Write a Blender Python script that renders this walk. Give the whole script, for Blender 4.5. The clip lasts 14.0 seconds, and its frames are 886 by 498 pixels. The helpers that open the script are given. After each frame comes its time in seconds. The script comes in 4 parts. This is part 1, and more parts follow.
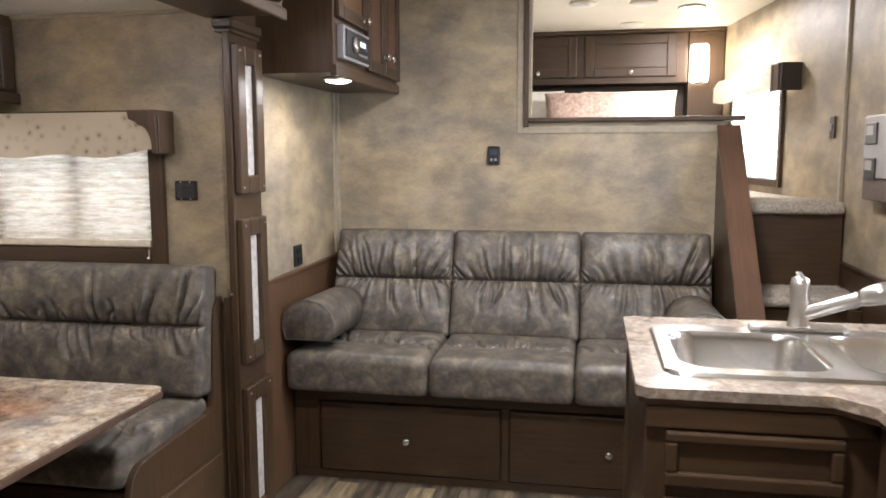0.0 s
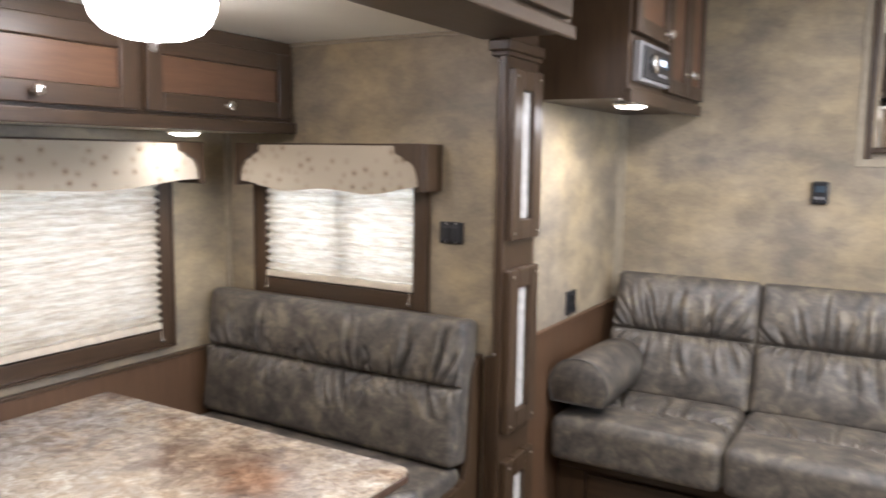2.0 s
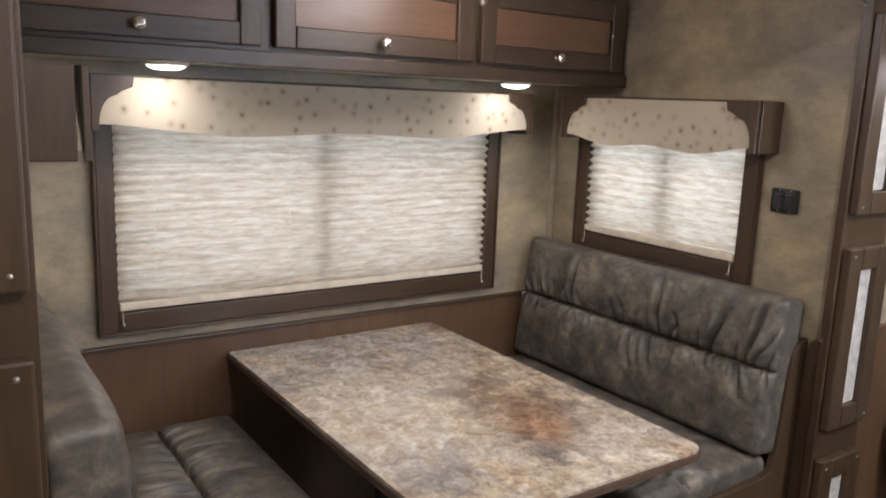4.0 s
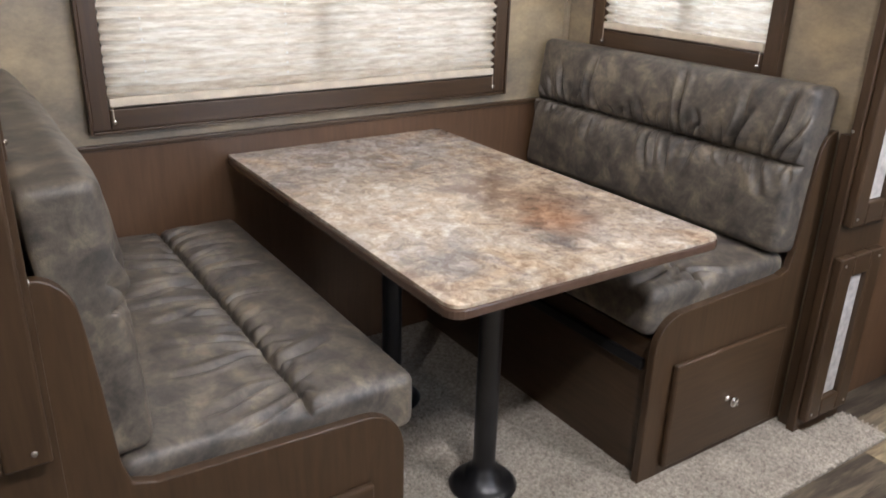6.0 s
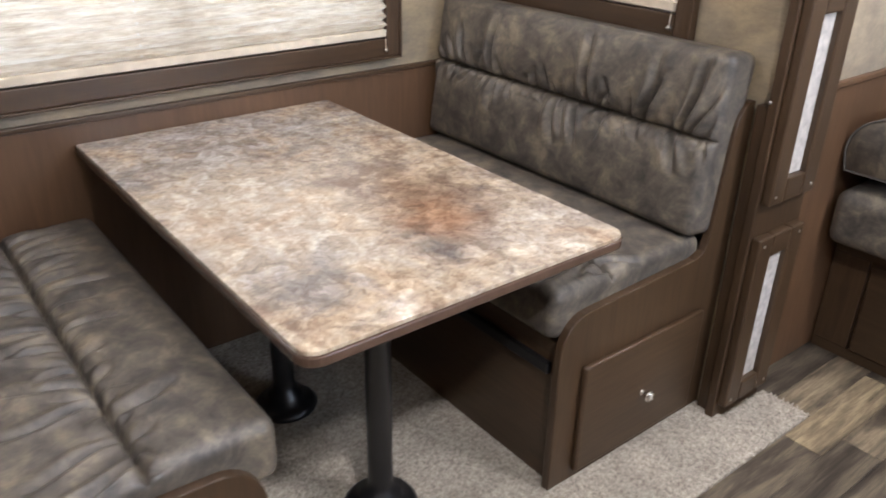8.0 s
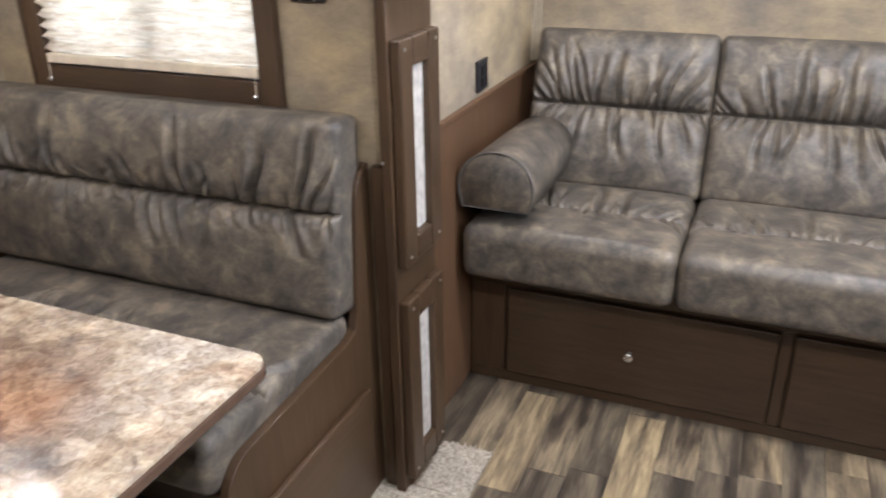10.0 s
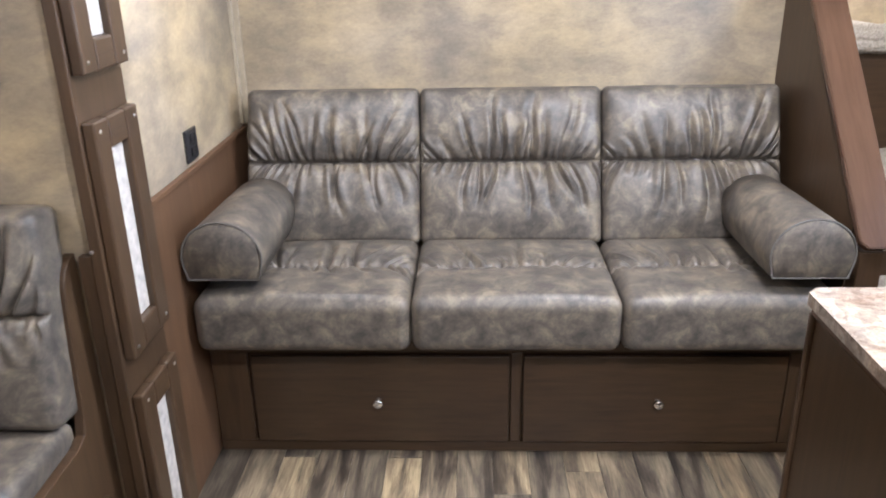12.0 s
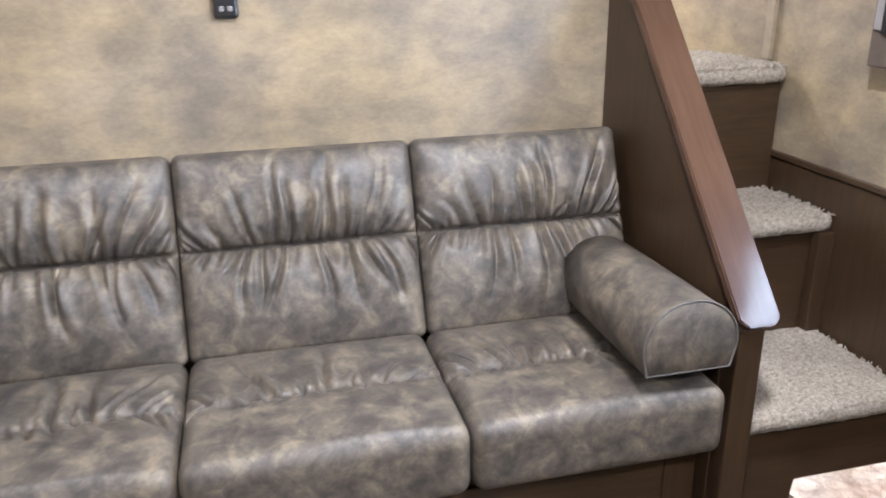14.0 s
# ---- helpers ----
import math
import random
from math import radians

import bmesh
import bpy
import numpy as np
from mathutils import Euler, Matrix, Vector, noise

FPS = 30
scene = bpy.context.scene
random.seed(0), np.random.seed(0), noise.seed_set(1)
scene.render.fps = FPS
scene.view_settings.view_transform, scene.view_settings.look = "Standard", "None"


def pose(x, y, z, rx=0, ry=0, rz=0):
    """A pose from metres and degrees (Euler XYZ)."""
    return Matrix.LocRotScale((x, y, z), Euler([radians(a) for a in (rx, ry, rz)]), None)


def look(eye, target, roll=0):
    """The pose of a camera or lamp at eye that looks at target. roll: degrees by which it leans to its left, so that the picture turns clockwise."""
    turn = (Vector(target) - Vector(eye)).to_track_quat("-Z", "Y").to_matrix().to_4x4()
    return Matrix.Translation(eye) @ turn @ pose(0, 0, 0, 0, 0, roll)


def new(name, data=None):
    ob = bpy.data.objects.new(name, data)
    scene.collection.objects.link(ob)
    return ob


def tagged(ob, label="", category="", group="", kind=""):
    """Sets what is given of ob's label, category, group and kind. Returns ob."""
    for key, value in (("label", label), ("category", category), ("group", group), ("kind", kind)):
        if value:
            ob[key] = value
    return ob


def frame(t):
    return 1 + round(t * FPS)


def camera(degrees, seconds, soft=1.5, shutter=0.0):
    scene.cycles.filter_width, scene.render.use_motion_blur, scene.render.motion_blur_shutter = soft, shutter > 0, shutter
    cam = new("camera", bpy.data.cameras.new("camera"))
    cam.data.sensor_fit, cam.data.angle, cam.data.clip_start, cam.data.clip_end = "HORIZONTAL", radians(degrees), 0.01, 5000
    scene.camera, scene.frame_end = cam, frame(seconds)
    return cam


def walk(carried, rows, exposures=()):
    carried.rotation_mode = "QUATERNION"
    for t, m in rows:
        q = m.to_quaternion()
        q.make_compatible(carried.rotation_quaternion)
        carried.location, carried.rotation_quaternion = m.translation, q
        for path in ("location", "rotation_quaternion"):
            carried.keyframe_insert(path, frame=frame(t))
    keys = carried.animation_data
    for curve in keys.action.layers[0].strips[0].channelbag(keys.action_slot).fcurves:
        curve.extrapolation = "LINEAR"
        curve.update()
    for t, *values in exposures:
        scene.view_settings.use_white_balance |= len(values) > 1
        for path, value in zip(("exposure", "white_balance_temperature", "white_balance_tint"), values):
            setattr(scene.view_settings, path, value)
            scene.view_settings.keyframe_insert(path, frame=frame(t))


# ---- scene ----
# ---- camera and walk ----
cam = camera(59.0, 14.0, soft=1.7, shutter=0.4)
PATH = [
    (0, (-0.212, 0.055, 1.384), (-0.583, 2.005, 1.144), -0.2),
    (0.5, (-0.33, 0.191, 1.431), (-0.697, 2.142, 1.188), -0.3),
    (1, (-0.435, 0.282, 1.444), (-0.832, 2.228, 1.202), -0.2),
    (1.5, (-0.456, 0.379, 1.471), (-1.06, 2.27, 1.228), 0.1),
    (2, (-0.393, 0.468, 1.502), (-1.4, 2.18, 1.264), 0.8),
    (2.5, (-0.376, 0.485, 1.516), (-1.693, 1.973, 1.291), 1.1),
    (3, (-0.355, 0.5, 1.545), (-1.885, 1.765, 1.298), 1.4),
    (3.2, (-0.342, 0.51, 1.55), (-1.91, 1.705, 1.3), 1.3),
    (5.3, (-0.365, 0.578, 1.372), (-1.945, 1.643, 0.763), 1.8),
    (5.5, (-0.37, 0.585, 1.361), (-1.938, 1.642, 0.711), 1.8),
    (6, (-0.379, 0.601, 1.339), (-1.92, 1.636, 0.595), 1.6),
    (6.5, (-0.418, 0.621, 1.329), (-1.933, 1.634, 0.506), 1.5),
    (7, (-0.458, 0.634, 1.348), (-1.943, 1.655, 0.481), 1.4),
    (7.2, (-0.466, 0.658, 1.36), (-1.932, 1.7, 0.484), 1.4),
    (9.3, (-0.657, 1.139, 1.416), (-1.739, 2.591, 0.567), -0.2),
    (9.5, (-0.678, 1.133, 1.419), (-1.647, 2.67, 0.583), -0.6),
    (10, (-0.692, 1.116, 1.426), (-1.4, 2.796, 0.603), -0.9),
    (10.5, (-0.67, 1.102, 1.435), (-1.16, 2.863, 0.623), -1.1),
    (11, (-0.654, 1.093, 1.448), (-0.971, 2.899, 0.649), -1.2),
    (11.5, (-0.638, 1.087, 1.457), (-0.822, 2.924, 0.687), -1.2),
    (12, (-0.672, 1.117, 1.467), (-0.747, 2.979, 0.74), -1.1),
    (12.5, (-0.679, 1.218, 1.451), (-0.651, 3.1, 0.773), -1.2),
    (13, (-0.664, 1.409, 1.424), (-0.487, 3.289, 0.765), -1.1),
    (13.5, (-0.633, 1.573, 1.444), (-0.336, 3.433, 0.77), -1.1),
    (14, (-0.636, 1.724, 1.461), (-0.197, 3.548, 0.769), -0.9),
]
EXPOSURES = [(0.0, 0.20, 6140, 15), (0.5, 0.28, 6140, 15), (1.5, 0.28, 6040, 15), (2.0, 0.40, 5940, 15), (2.5, 0.10, 6040, 15), (3.0, -0.10, 6090, 15), (5.5, 0.13, 5990, 15), (7.0, 0.44, 5890, 15), (9.5, 0.44, 5990, 15), (11.0, 0.87, 5790, 15), (12.5, 0.83, 5690, 15), (14.0, 0.75, 5690, 15)]
walk(cam, [(t, look(eye, target, roll)) for t, eye, target, roll in PATH], EXPOSURES)

# ---- world and light ----
world = bpy.data.worlds.new("sky")
scene.world = world
world.use_nodes = True
wn = world.node_tree.nodes
wl = world.node_tree.links
sky = wn.new("ShaderNodeTexSky")
sky.sky_type = "NISHITA"
sky.sun_disc = False
sky.sun_elevation = radians(40)
sky.sun_rotation = radians(200)
wn["Background"].inputs["Strength"].default_value = 0.12
wl.new(sky.outputs[0], wn["Background"].inputs["Color"])

WARM = (1.0, 0.955, 0.90)
COOL = (0.80, 0.90, 1.0)


def area_lamp(name, m, sx, sy, watts, colour, shape="RECTANGLE"):
    data = bpy.data.lights.new(name, "AREA")
    data.shape = shape
    data.size = sx
    if shape == "RECTANGLE":
        data.size_y = sy
    data.energy = watts
    data.color = colour
    ob = new(name, data)
    ob.matrix_world = m
    return ob


# ---- materials ----
def material(name):
    m = bpy.data.materials.new(name)
    m.use_nodes = True
    return m, m.node_tree.nodes, m.node_tree.links, m.node_tree.nodes["Principled BSDF"]


def coords(n, l, scale=(1, 1, 1), rot=(0, 0, 0)):
    tc = n.new("ShaderNodeTexCoord")
    mp = n.new("ShaderNodeMapping")
    mp.inputs["Scale"].default_value = scale
    mp.inputs["Rotation"].default_value = rot
    l.new(tc.outputs["Object"], mp.inputs["Vector"])
    return mp.outputs["Vector"]


def noise_tex(n, l, vec, scale, detail=4, rough=0.55, distortion=0.0):
    t = n.new("ShaderNodeTexNoise")
    t.inputs["Scale"].default_value = scale
    t.inputs["Detail"].default_value = detail
    t.inputs["Roughness"].default_value = rough
    t.inputs["Distortion"].default_value = distortion
    l.new(vec, t.inputs["Vector"])
    return t.outputs["Fac"]


def ramp(n, l, fac, stops):
    r = n.new("ShaderNodeValToRGB")
    e = r.color_ramp.elements
    while len(e) < len(stops):
        e.new(0.5)
    for k, (p, c) in enumerate(stops):
        e[k].position = p
        e[k].color = (*c, 1)
    l.new(fac, r.inputs["Fac"])
    return r.outputs["Color"]


def mix(n, l, a, b, fac, mode="MIX"):
    x = n.new("ShaderNodeMix")
    x.data_type = "RGBA"
    x.blend_type = mode
    if isinstance(fac, float):
        x.inputs["Factor"].default_value = fac
    else:
        l.new(fac, x.inputs["Factor"])
    l.new(a, x.inputs["A"])
    l.new(b, x.inputs["B"])
    return x.outputs["Result"]


def bump(n, l, p, height, strength, dist=0.002):
    b = n.new("ShaderNodeBump")
    b.inputs["Strength"].default_value = strength
    b.inputs["Distance"].default_value = dist
    l.new(height, b.inputs["Height"])
    l.new(b.outputs["Normal"], p.inputs["Normal"])


def plain(name, colour, rough=0.5, metal=0.0, vary=0.12, scale=30, bumpy=0.05):
    m, n, l, p = material(name)
    v = coords(n, l)
    f = noise_tex(n, l, v, scale)
    lo = tuple(c * (1 - vary) for c in colour)
    hi = tuple(min(1, c * (1 + vary)) for c in colour)
    l.new(ramp(n, l, f, [(0.3, lo), (0.7, hi)]), p.inputs["Base Color"])
    p.inputs["Roughness"].default_value = rough
    p.inputs["Metallic"].default_value = metal
    if bumpy:
        bump(n, l, p, f, bumpy)
    return m


def wood(name, dark, light, rough=0.36, along=(1, 1, 14)):
    """Stained wood; along: stretch of the grain per axis, small along the grain."""
    m, n, l, p = material(name)
    v = coords(n, l, along)
    g = noise_tex(n, l, v, 7, 6, 0.6, 0.6)
    c = ramp(n, l, g, [(0.12, dark), (0.88, light)])
    v2 = coords(n, l)
    big = noise_tex(n, l, v2, 2.2, 2)
    c2 = ramp(n, l, big, [(0.3, (0.78, 0.78, 0.80)), (0.7, (1.15, 1.1, 1.05))])
    l.new(mix(n, l, c, c2, 1.0, "MULTIPLY"), p.inputs["Base Color"])
    rr = n.new("ShaderNodeMapRange")
    rr.inputs["To Min"].default_value = rough - 0.08
    rr.inputs["To Max"].default_value = rough + 0.12
    l.new(big, rr.inputs["Value"])
    l.new(rr.outputs[0], p.inputs["Roughness"])
    p.inputs["Specular IOR Level"].default_value = 0.48
    bump(n, l, p, g, 0.08, 0.001)
    return m


def wallpaper():
    m, n, l, p = material("mottled_wallpaper")
    v = coords(n, l, (1.0, 1.0, 1.5))
    a = noise_tex(n, l, v, 3.4, 4, 0.58, 0.25)
    b = noise_tex(n, l, coords(n, l, (1.0, 1.0, 1.8)), 8.5, 6, 0.68, 0.3)
    d = noise_tex(n, l, coords(n, l, (1.0, 1.0, 1.5), (0.4, 0.2, 0.7)), 2.1, 3, 0.5)
    c = ramp(n, l, a, [(0.34, (0.200, 0.170, 0.130)), (0.45, (0.250, 0.208, 0.153)), (0.5, (0.285, 0.236, 0.168)), (0.56, (0.328, 0.268, 0.184)), (0.68, (0.38, 0.312, 0.212))])
    c2 = ramp(n, l, b, [(0.36, (0.86, 0.865, 0.88)), (0.47, (0.96, 0.96, 0.96)), (0.53, (1.03, 1.025, 1.0)), (0.64, (1.13, 1.11, 1.06))])
    c4 = ramp(n, l, d, [(0.38, (1.0, 1.0, 1.03)), (0.62, (1.04, 1.0, 0.90))])
    fine = noise_tex(n, l, coords(n, l, (1, 1, 1.6)), 60, 5, 0.75)
    c3 = ramp(n, l, fine, [(0.3, (0.86, 0.86, 0.86)), (0.7, (1.12, 1.12, 1.12))])
    x = mix(n, l, c, c2, 1.0, "MULTIPLY")
    x = mix(n, l, x, c3, 1.0, "MULTIPLY")
    x = mix(n, l, x, c4, 1.0, "MULTIPLY")
    l.new(x, p.inputs["Base Color"])
    p.inputs["Roughness"].default_value = 0.5
    bump(n, l, p, fine, 0.16, 0.001)
    return m


def leather():
    m, n, l, p = material("distressed_leather")
    v = coords(n, l)
    a = noise_tex(n, l, v, 15, 5, 0.66, 0.4)
    b = noise_tex(n, l, v, 46, 5, 0.7, 0.4)
    c = ramp(n, l, a, [(0.35, (0.056, 0.050, 0.044)), (0.45, (0.087, 0.076, 0.064)), (0.54, (0.121, 0.104, 0.083)), (0.66, (0.196, 0.166, 0.124))])
    c2 = ramp(n, l, b, [(0.32, (0.76, 0.775, 0.81)), (0.68, (1.22, 1.18, 1.12))])
    l.new(mix(n, l, c, c2, 1.0, "MULTIPLY"), p.inputs["Base Color"])
    gl = n.new("ShaderNodeMapRange")
    gl.inputs["To Min"].default_value = 0.34
    gl.inputs["To Max"].default_value = 0.52
    l.new(b, gl.inputs["Value"])
    l.new(gl.outputs[0], p.inputs["Roughness"])
    p.inputs["Specular IOR Level"].default_value = 0.42
    vo = n.new("ShaderNodeTexVoronoi")
    vo.inputs["Scale"].default_value = 420
    l.new(v, vo.inputs["Vector"])
    s = n.new("ShaderNodeMath")
    s.operation = "ADD"
    l.new(vo.outputs["Distance"], s.inputs[0])
    l.new(b, s.inputs[1])
    bump(n, l, p, s.outputs[0], 0.16, 0.0015)
    return m


def laminate(name, swirls=(), rough=0.11, gloss=0.85):
    """Printed stone laminate; swirls: (x, y, reach along x, reach along y, colour, weight) of the print's larger clouds."""
    m, n, l, p = material(name)
    v = coords(n, l)
    a = noise_tex(n, l, v, 4.6, 6, 0.66, 0.6)
    d = noise_tex(n, l, coords(n, l, (1, 1, 1), (0.3, 0.5, 0.9)), 7.0, 6, 0.7, 0.8)
    b = noise_tex(n, l, v, 30, 9, 0.8, 0.6)
    e = noise_tex(n, l, v, 95, 5, 0.75, 0.3)
    x = ramp(n, l, a, [(0.34, (0.20, 0.185, 0.178)), (0.43, (0.36, 0.31, 0.265)), (0.52, (0.46, 0.395, 0.31)), (0.60, (0.31, 0.240, 0.185)), (0.70, (0.20, 0.148, 0.118))])
    for sx, sy, rx, ry, colour, weight in swirls:
        mp = n.new("ShaderNodeMapping")
        mp.vector_type = "TEXTURE"
        mp.inputs["Location"].default_value = (sx, sy, 0.731)
        mp.inputs["Scale"].default_value = (rx, ry, 1.0)
        tc = n.new("ShaderNodeTexCoord")
        l.new(tc.outputs["Object"], mp.inputs["Vector"])
        ln = n.new("ShaderNodeVectorMath")
        ln.operation = "LENGTH"
        l.new(mp.outputs[0], ln.inputs[0])
        ad = n.new("ShaderNodeMath")
        ad.operation = "MULTIPLY_ADD"
        ad.inputs[1].default_value = 2.6
        l.new(d, ad.inputs[0])
        l.new(ln.outputs["Value"], ad.inputs[2])
        mr = n.new("ShaderNodeMapRange")
        mr.inputs["From Min"].default_value = 2.35
        mr.inputs["From Max"].default_value = 1.55
        mr.inputs["To Max"].default_value = weight
        l.new(ad.outputs[0], mr.inputs["Value"])
        rgb = n.new("ShaderNodeRGB")
        rgb.outputs[0].default_value = (*colour, 1)
        x = mix(n, l, x, rgb.outputs[0], mr.outputs[0])
    tint = ramp(n, l, d, [(0.36, (0.93, 0.95, 0.98)), (0.5, (1.0, 1.0, 0.99)), (0.64, (1.06, 0.99, 0.92))])
    grain = ramp(n, l, b, [(0.34, (0.55, 0.50, 0.48)), (0.44, (0.88, 0.85, 0.83)), (0.53, (1.03, 1.02, 1.01)), (0.64, (1.25, 1.25, 1.24))])
    speck = ramp(n, l, e, [(0.34, (0.80, 0.79, 0.79)), (0.5, (1.0, 1.0, 1.0)), (0.66, (1.14, 1.14, 1.14))])
    warp = n.new("ShaderNodeVectorMath")
    warp.operation = "MULTIPLY_ADD"
    warp.inputs[1].default_value = (0.09, 0.09, 0.0)
    tx = n.new("ShaderNodeTexNoise")
    tx.inputs["Scale"].default_value = 14
    tx.inputs["Detail"].default_value = 5
    l.new(v, tx.inputs["Vector"])
    l.new(tx.outputs["Color"], warp.inputs[0])
    l.new(v, warp.inputs[2])
    for size, lo_, hi_ in ((24, 0.85, 1.13), (60, 0.84, 1.14)):
        vo = n.new("ShaderNodeTexVoronoi")
        vo.inputs["Scale"].default_value = size
        l.new(warp.outputs[0], vo.inputs["Vector"])
        sep = n.new("ShaderNodeSeparateColor")
        l.new(vo.outputs["Color"], sep.inputs[0])
        flake = ramp(n, l, sep.outputs[0], [(0.1, (lo_, lo_ * 0.96, lo_ * 0.93)), (0.5, (1.0, 0.99, 0.97)), (0.9, (hi_, hi_, hi_))])
        x = mix(n, l, x, flake, 1.0, "MULTIPLY")
    x = mix(n, l, x, tint, 1.0, "MULTIPLY")
    x = mix(n, l, x, grain, 1.0, "MULTIPLY")
    l.new(mix(n, l, x, speck, 1.0, "MULTIPLY"), p.inputs["Base Color"])
    p.inputs["Roughness"].default_value = rough
    p.inputs["Specular IOR Level"].default_value = gloss
    bump(n, l, p, b, 0.05, 0.001)
    return m


def carpet_mat():
    m, n, l, p = material("beige_carpet")
    v = coords(n, l)
    a = noise_tex(n, l, v, 100, 3, 0.7)
    b = noise_tex(n, l, v, 7, 3)
    c = ramp(n, l, a, [(0.32, (0.23, 0.20, 0.165)), (0.68, (0.53, 0.475, 0.395))])
    c2 = ramp(n, l, b, [(0.3, (0.85, 0.85, 0.85)), (0.7, (1.1, 1.1, 1.1))])
    l.new(mix(n, l, c, c2, 1.0, "MULTIPLY"), p.inputs["Base Color"])
    p.inputs["Roughness"].default_value = 0.95
    p.inputs["Specular IOR Level"].default_value = 0.1
    bump(n, l, p, a, 0.9, 0.006)
    return m


def plank_mat():
    m, n, l, p = material("weathered_vinyl_plank")
    tc = n.new("ShaderNodeTexCoord")
    oi = n.new("ShaderNodeObjectInfo")
    sc = n.new("ShaderNodeVectorMath")
    sc.operation = "SCALE"
    cx = n.new("ShaderNodeCombineXYZ")
    for k in range(3):
        l.new(oi.outputs["Random"], cx.inputs[k])
    l.new(cx.outputs[0], sc.inputs[0])
    sc.inputs["Scale"].default_value = 37
    ad = n.new("ShaderNodeVectorMath")
    l.new(tc.outputs["Object"], ad.inputs[0])
    l.new(sc.outputs[0], ad.inputs[1])
    mp = n.new("ShaderNodeMapping")
    mp.inputs["Scale"].default_value = (6.0, 1.0, 1.0)
    l.new(ad.outputs[0], mp.inputs["Vector"])
    a = noise_tex(n, l, mp.outputs[0], 2.6, 5, 0.62, 0.5)
    mp2 = n.new("ShaderNodeMapping")
    mp2.inputs["Scale"].default_value = (26.0, 1.6, 1.0)
    l.new(ad.outputs[0], mp2.inputs["Vector"])
    b = noise_tex(n, l, mp2.outputs[0], 5, 6, 0.7, 0.3)
    c = ramp(n, l, a, [(0.34, (0.055, 0.045, 0.037)), (0.44, (0.125, 0.100, 0.076)), (0.52, (0.22, 0.178, 0.130)), (0.64, (0.36, 0.295, 0.205))])
    c2 = ramp(n, l, b, [(0.32, (0.62, 0.62, 0.62)), (0.68, (1.25, 1.25, 1.25))])
    c3 = ramp(n, l, oi.outputs["Random"], [(0.0, (0.44, 0.435, 0.43)), (0.3, (0.62, 0.61, 0.59)), (0.65, (0.84, 0.805, 0.725)), (1.0, (1.28, 1.20, 0.98))])
    x = mix(n, l, c, c2, 1.0, "MULTIPLY")
    l.new(mix(n, l, x, c3, 1.0, "MULTIPLY"), p.inputs["Base Color"])
    p.inputs["Roughness"].default_value = 0.38
    bump(n, l, p, b, 0.12, 0.001)
    return m


def blind_mat():
    m, n, l, p = material("woven_shade_fabric")
    v = coords(n, l, (1, 1, 8))
    a = noise_tex(n, l, v, 11, 7, 0.78)
    c = ramp(n, l, a, [(0.34, (0.52, 0.43, 0.315)), (0.46, (0.67, 0.58, 0.455)), (0.54, (0.77, 0.695, 0.57)), (0.66, (0.88, 0.82, 0.71))])
    df = n.new("ShaderNodeBsdfDiffuse")
    tr = n.new("ShaderNodeBsdfTranslucent")
    l.new(c, df.inputs["Color"])
    l.new(c, tr.inputs["Color"])
    mx = n.new("ShaderNodeMixShader")
    mx.inputs[0].default_value = 0.55
    l.new(df.outputs[0], mx.inputs[1])
    l.new(tr.outputs[0], mx.inputs[2])
    l.new(mx.outputs[0], n["Material Output"].inputs["Surface"])
    return m


def print_mat():
    m, n, l, p = material("leaf_print_fabric")
    v = coords(n, l)
    vo = n.new("ShaderNodeTexVoronoi")
    vo.inputs["Scale"].default_value = 26
    vo.inputs["Randomness"].default_value = 0.8
    l.new(v, vo.inputs["Vector"])
    w = noise_tex(n, l, v, 60, 3)
    s = n.new("ShaderNodeMath")
    s.operation = "MULTIPLY_ADD"
    s.inputs[1].default_value = 0.35
    l.new(w, s.inputs[0])
    l.new(vo.outputs["Distance"], s.inputs[2])
    c = ramp(n, l, s.outputs[0], [(0.26, (0.22, 0.165, 0.115)), (0.36, (0.36, 0.30, 0.22)), (0.6, (0.42, 0.36, 0.275))])
    l.new(c, p.inputs["Base Color"])
    p.inputs["Roughness"].default_value = 0.85
    bump(n, l, p, noise_tex(n, l, v, 300, 2), 0.2, 0.001)
    return m


def glow(name, colour, strength):
    m, n, l, p = material(name)
    p.inputs["Base Color"].default_value = (0.8, 0.8, 0.78, 1)
    p.inputs["Emission Color"].default_value = (*colour, 1)
    p.inputs["Emission Strength"].default_value = strength
    p.inputs["Roughness"].default_value = 0.3
    return m


def glass_mat():
    m, n, l, p = material("window_glass")
    p.inputs["Transmission Weight"].default_value = 1.0
    p.inputs["Roughness"].default_value = 0.0
    p.inputs["IOR"].default_value = 1.45
    return m


WALL = wallpaper()
WOOD_Z = wood("dark_stained_wood_upright", (0.030, 0.0178, 0.0095), (0.080, 0.048, 0.0245), along=(9, 9, 0.8))
WOOD_X = wood("dark_stained_wood_x", (0.030, 0.0178, 0.0095), (0.080, 0.048, 0.0245), along=(0.8, 9, 9))
WOOD_Y = wood("dark_stained_wood_y", (0.030, 0.0178, 0.0095), (0.080, 0.048, 0.0245), along=(9, 0.8, 9))
WOOD_P = wood("warm_inset_panel_wood", (0.085, 0.043, 0.022), (0.17, 0.088, 0.046), along=(9, 0.8, 9))
WOOD_W = wood("wainscot_board", (0.066, 0.036, 0.019), (0.132, 0.073, 0.037), 0.42, along=(6, 6, 0.7))
LEATHER = leather()
PIPING = plain("grey_piping", (0.10, 0.092, 0.082), 0.5)
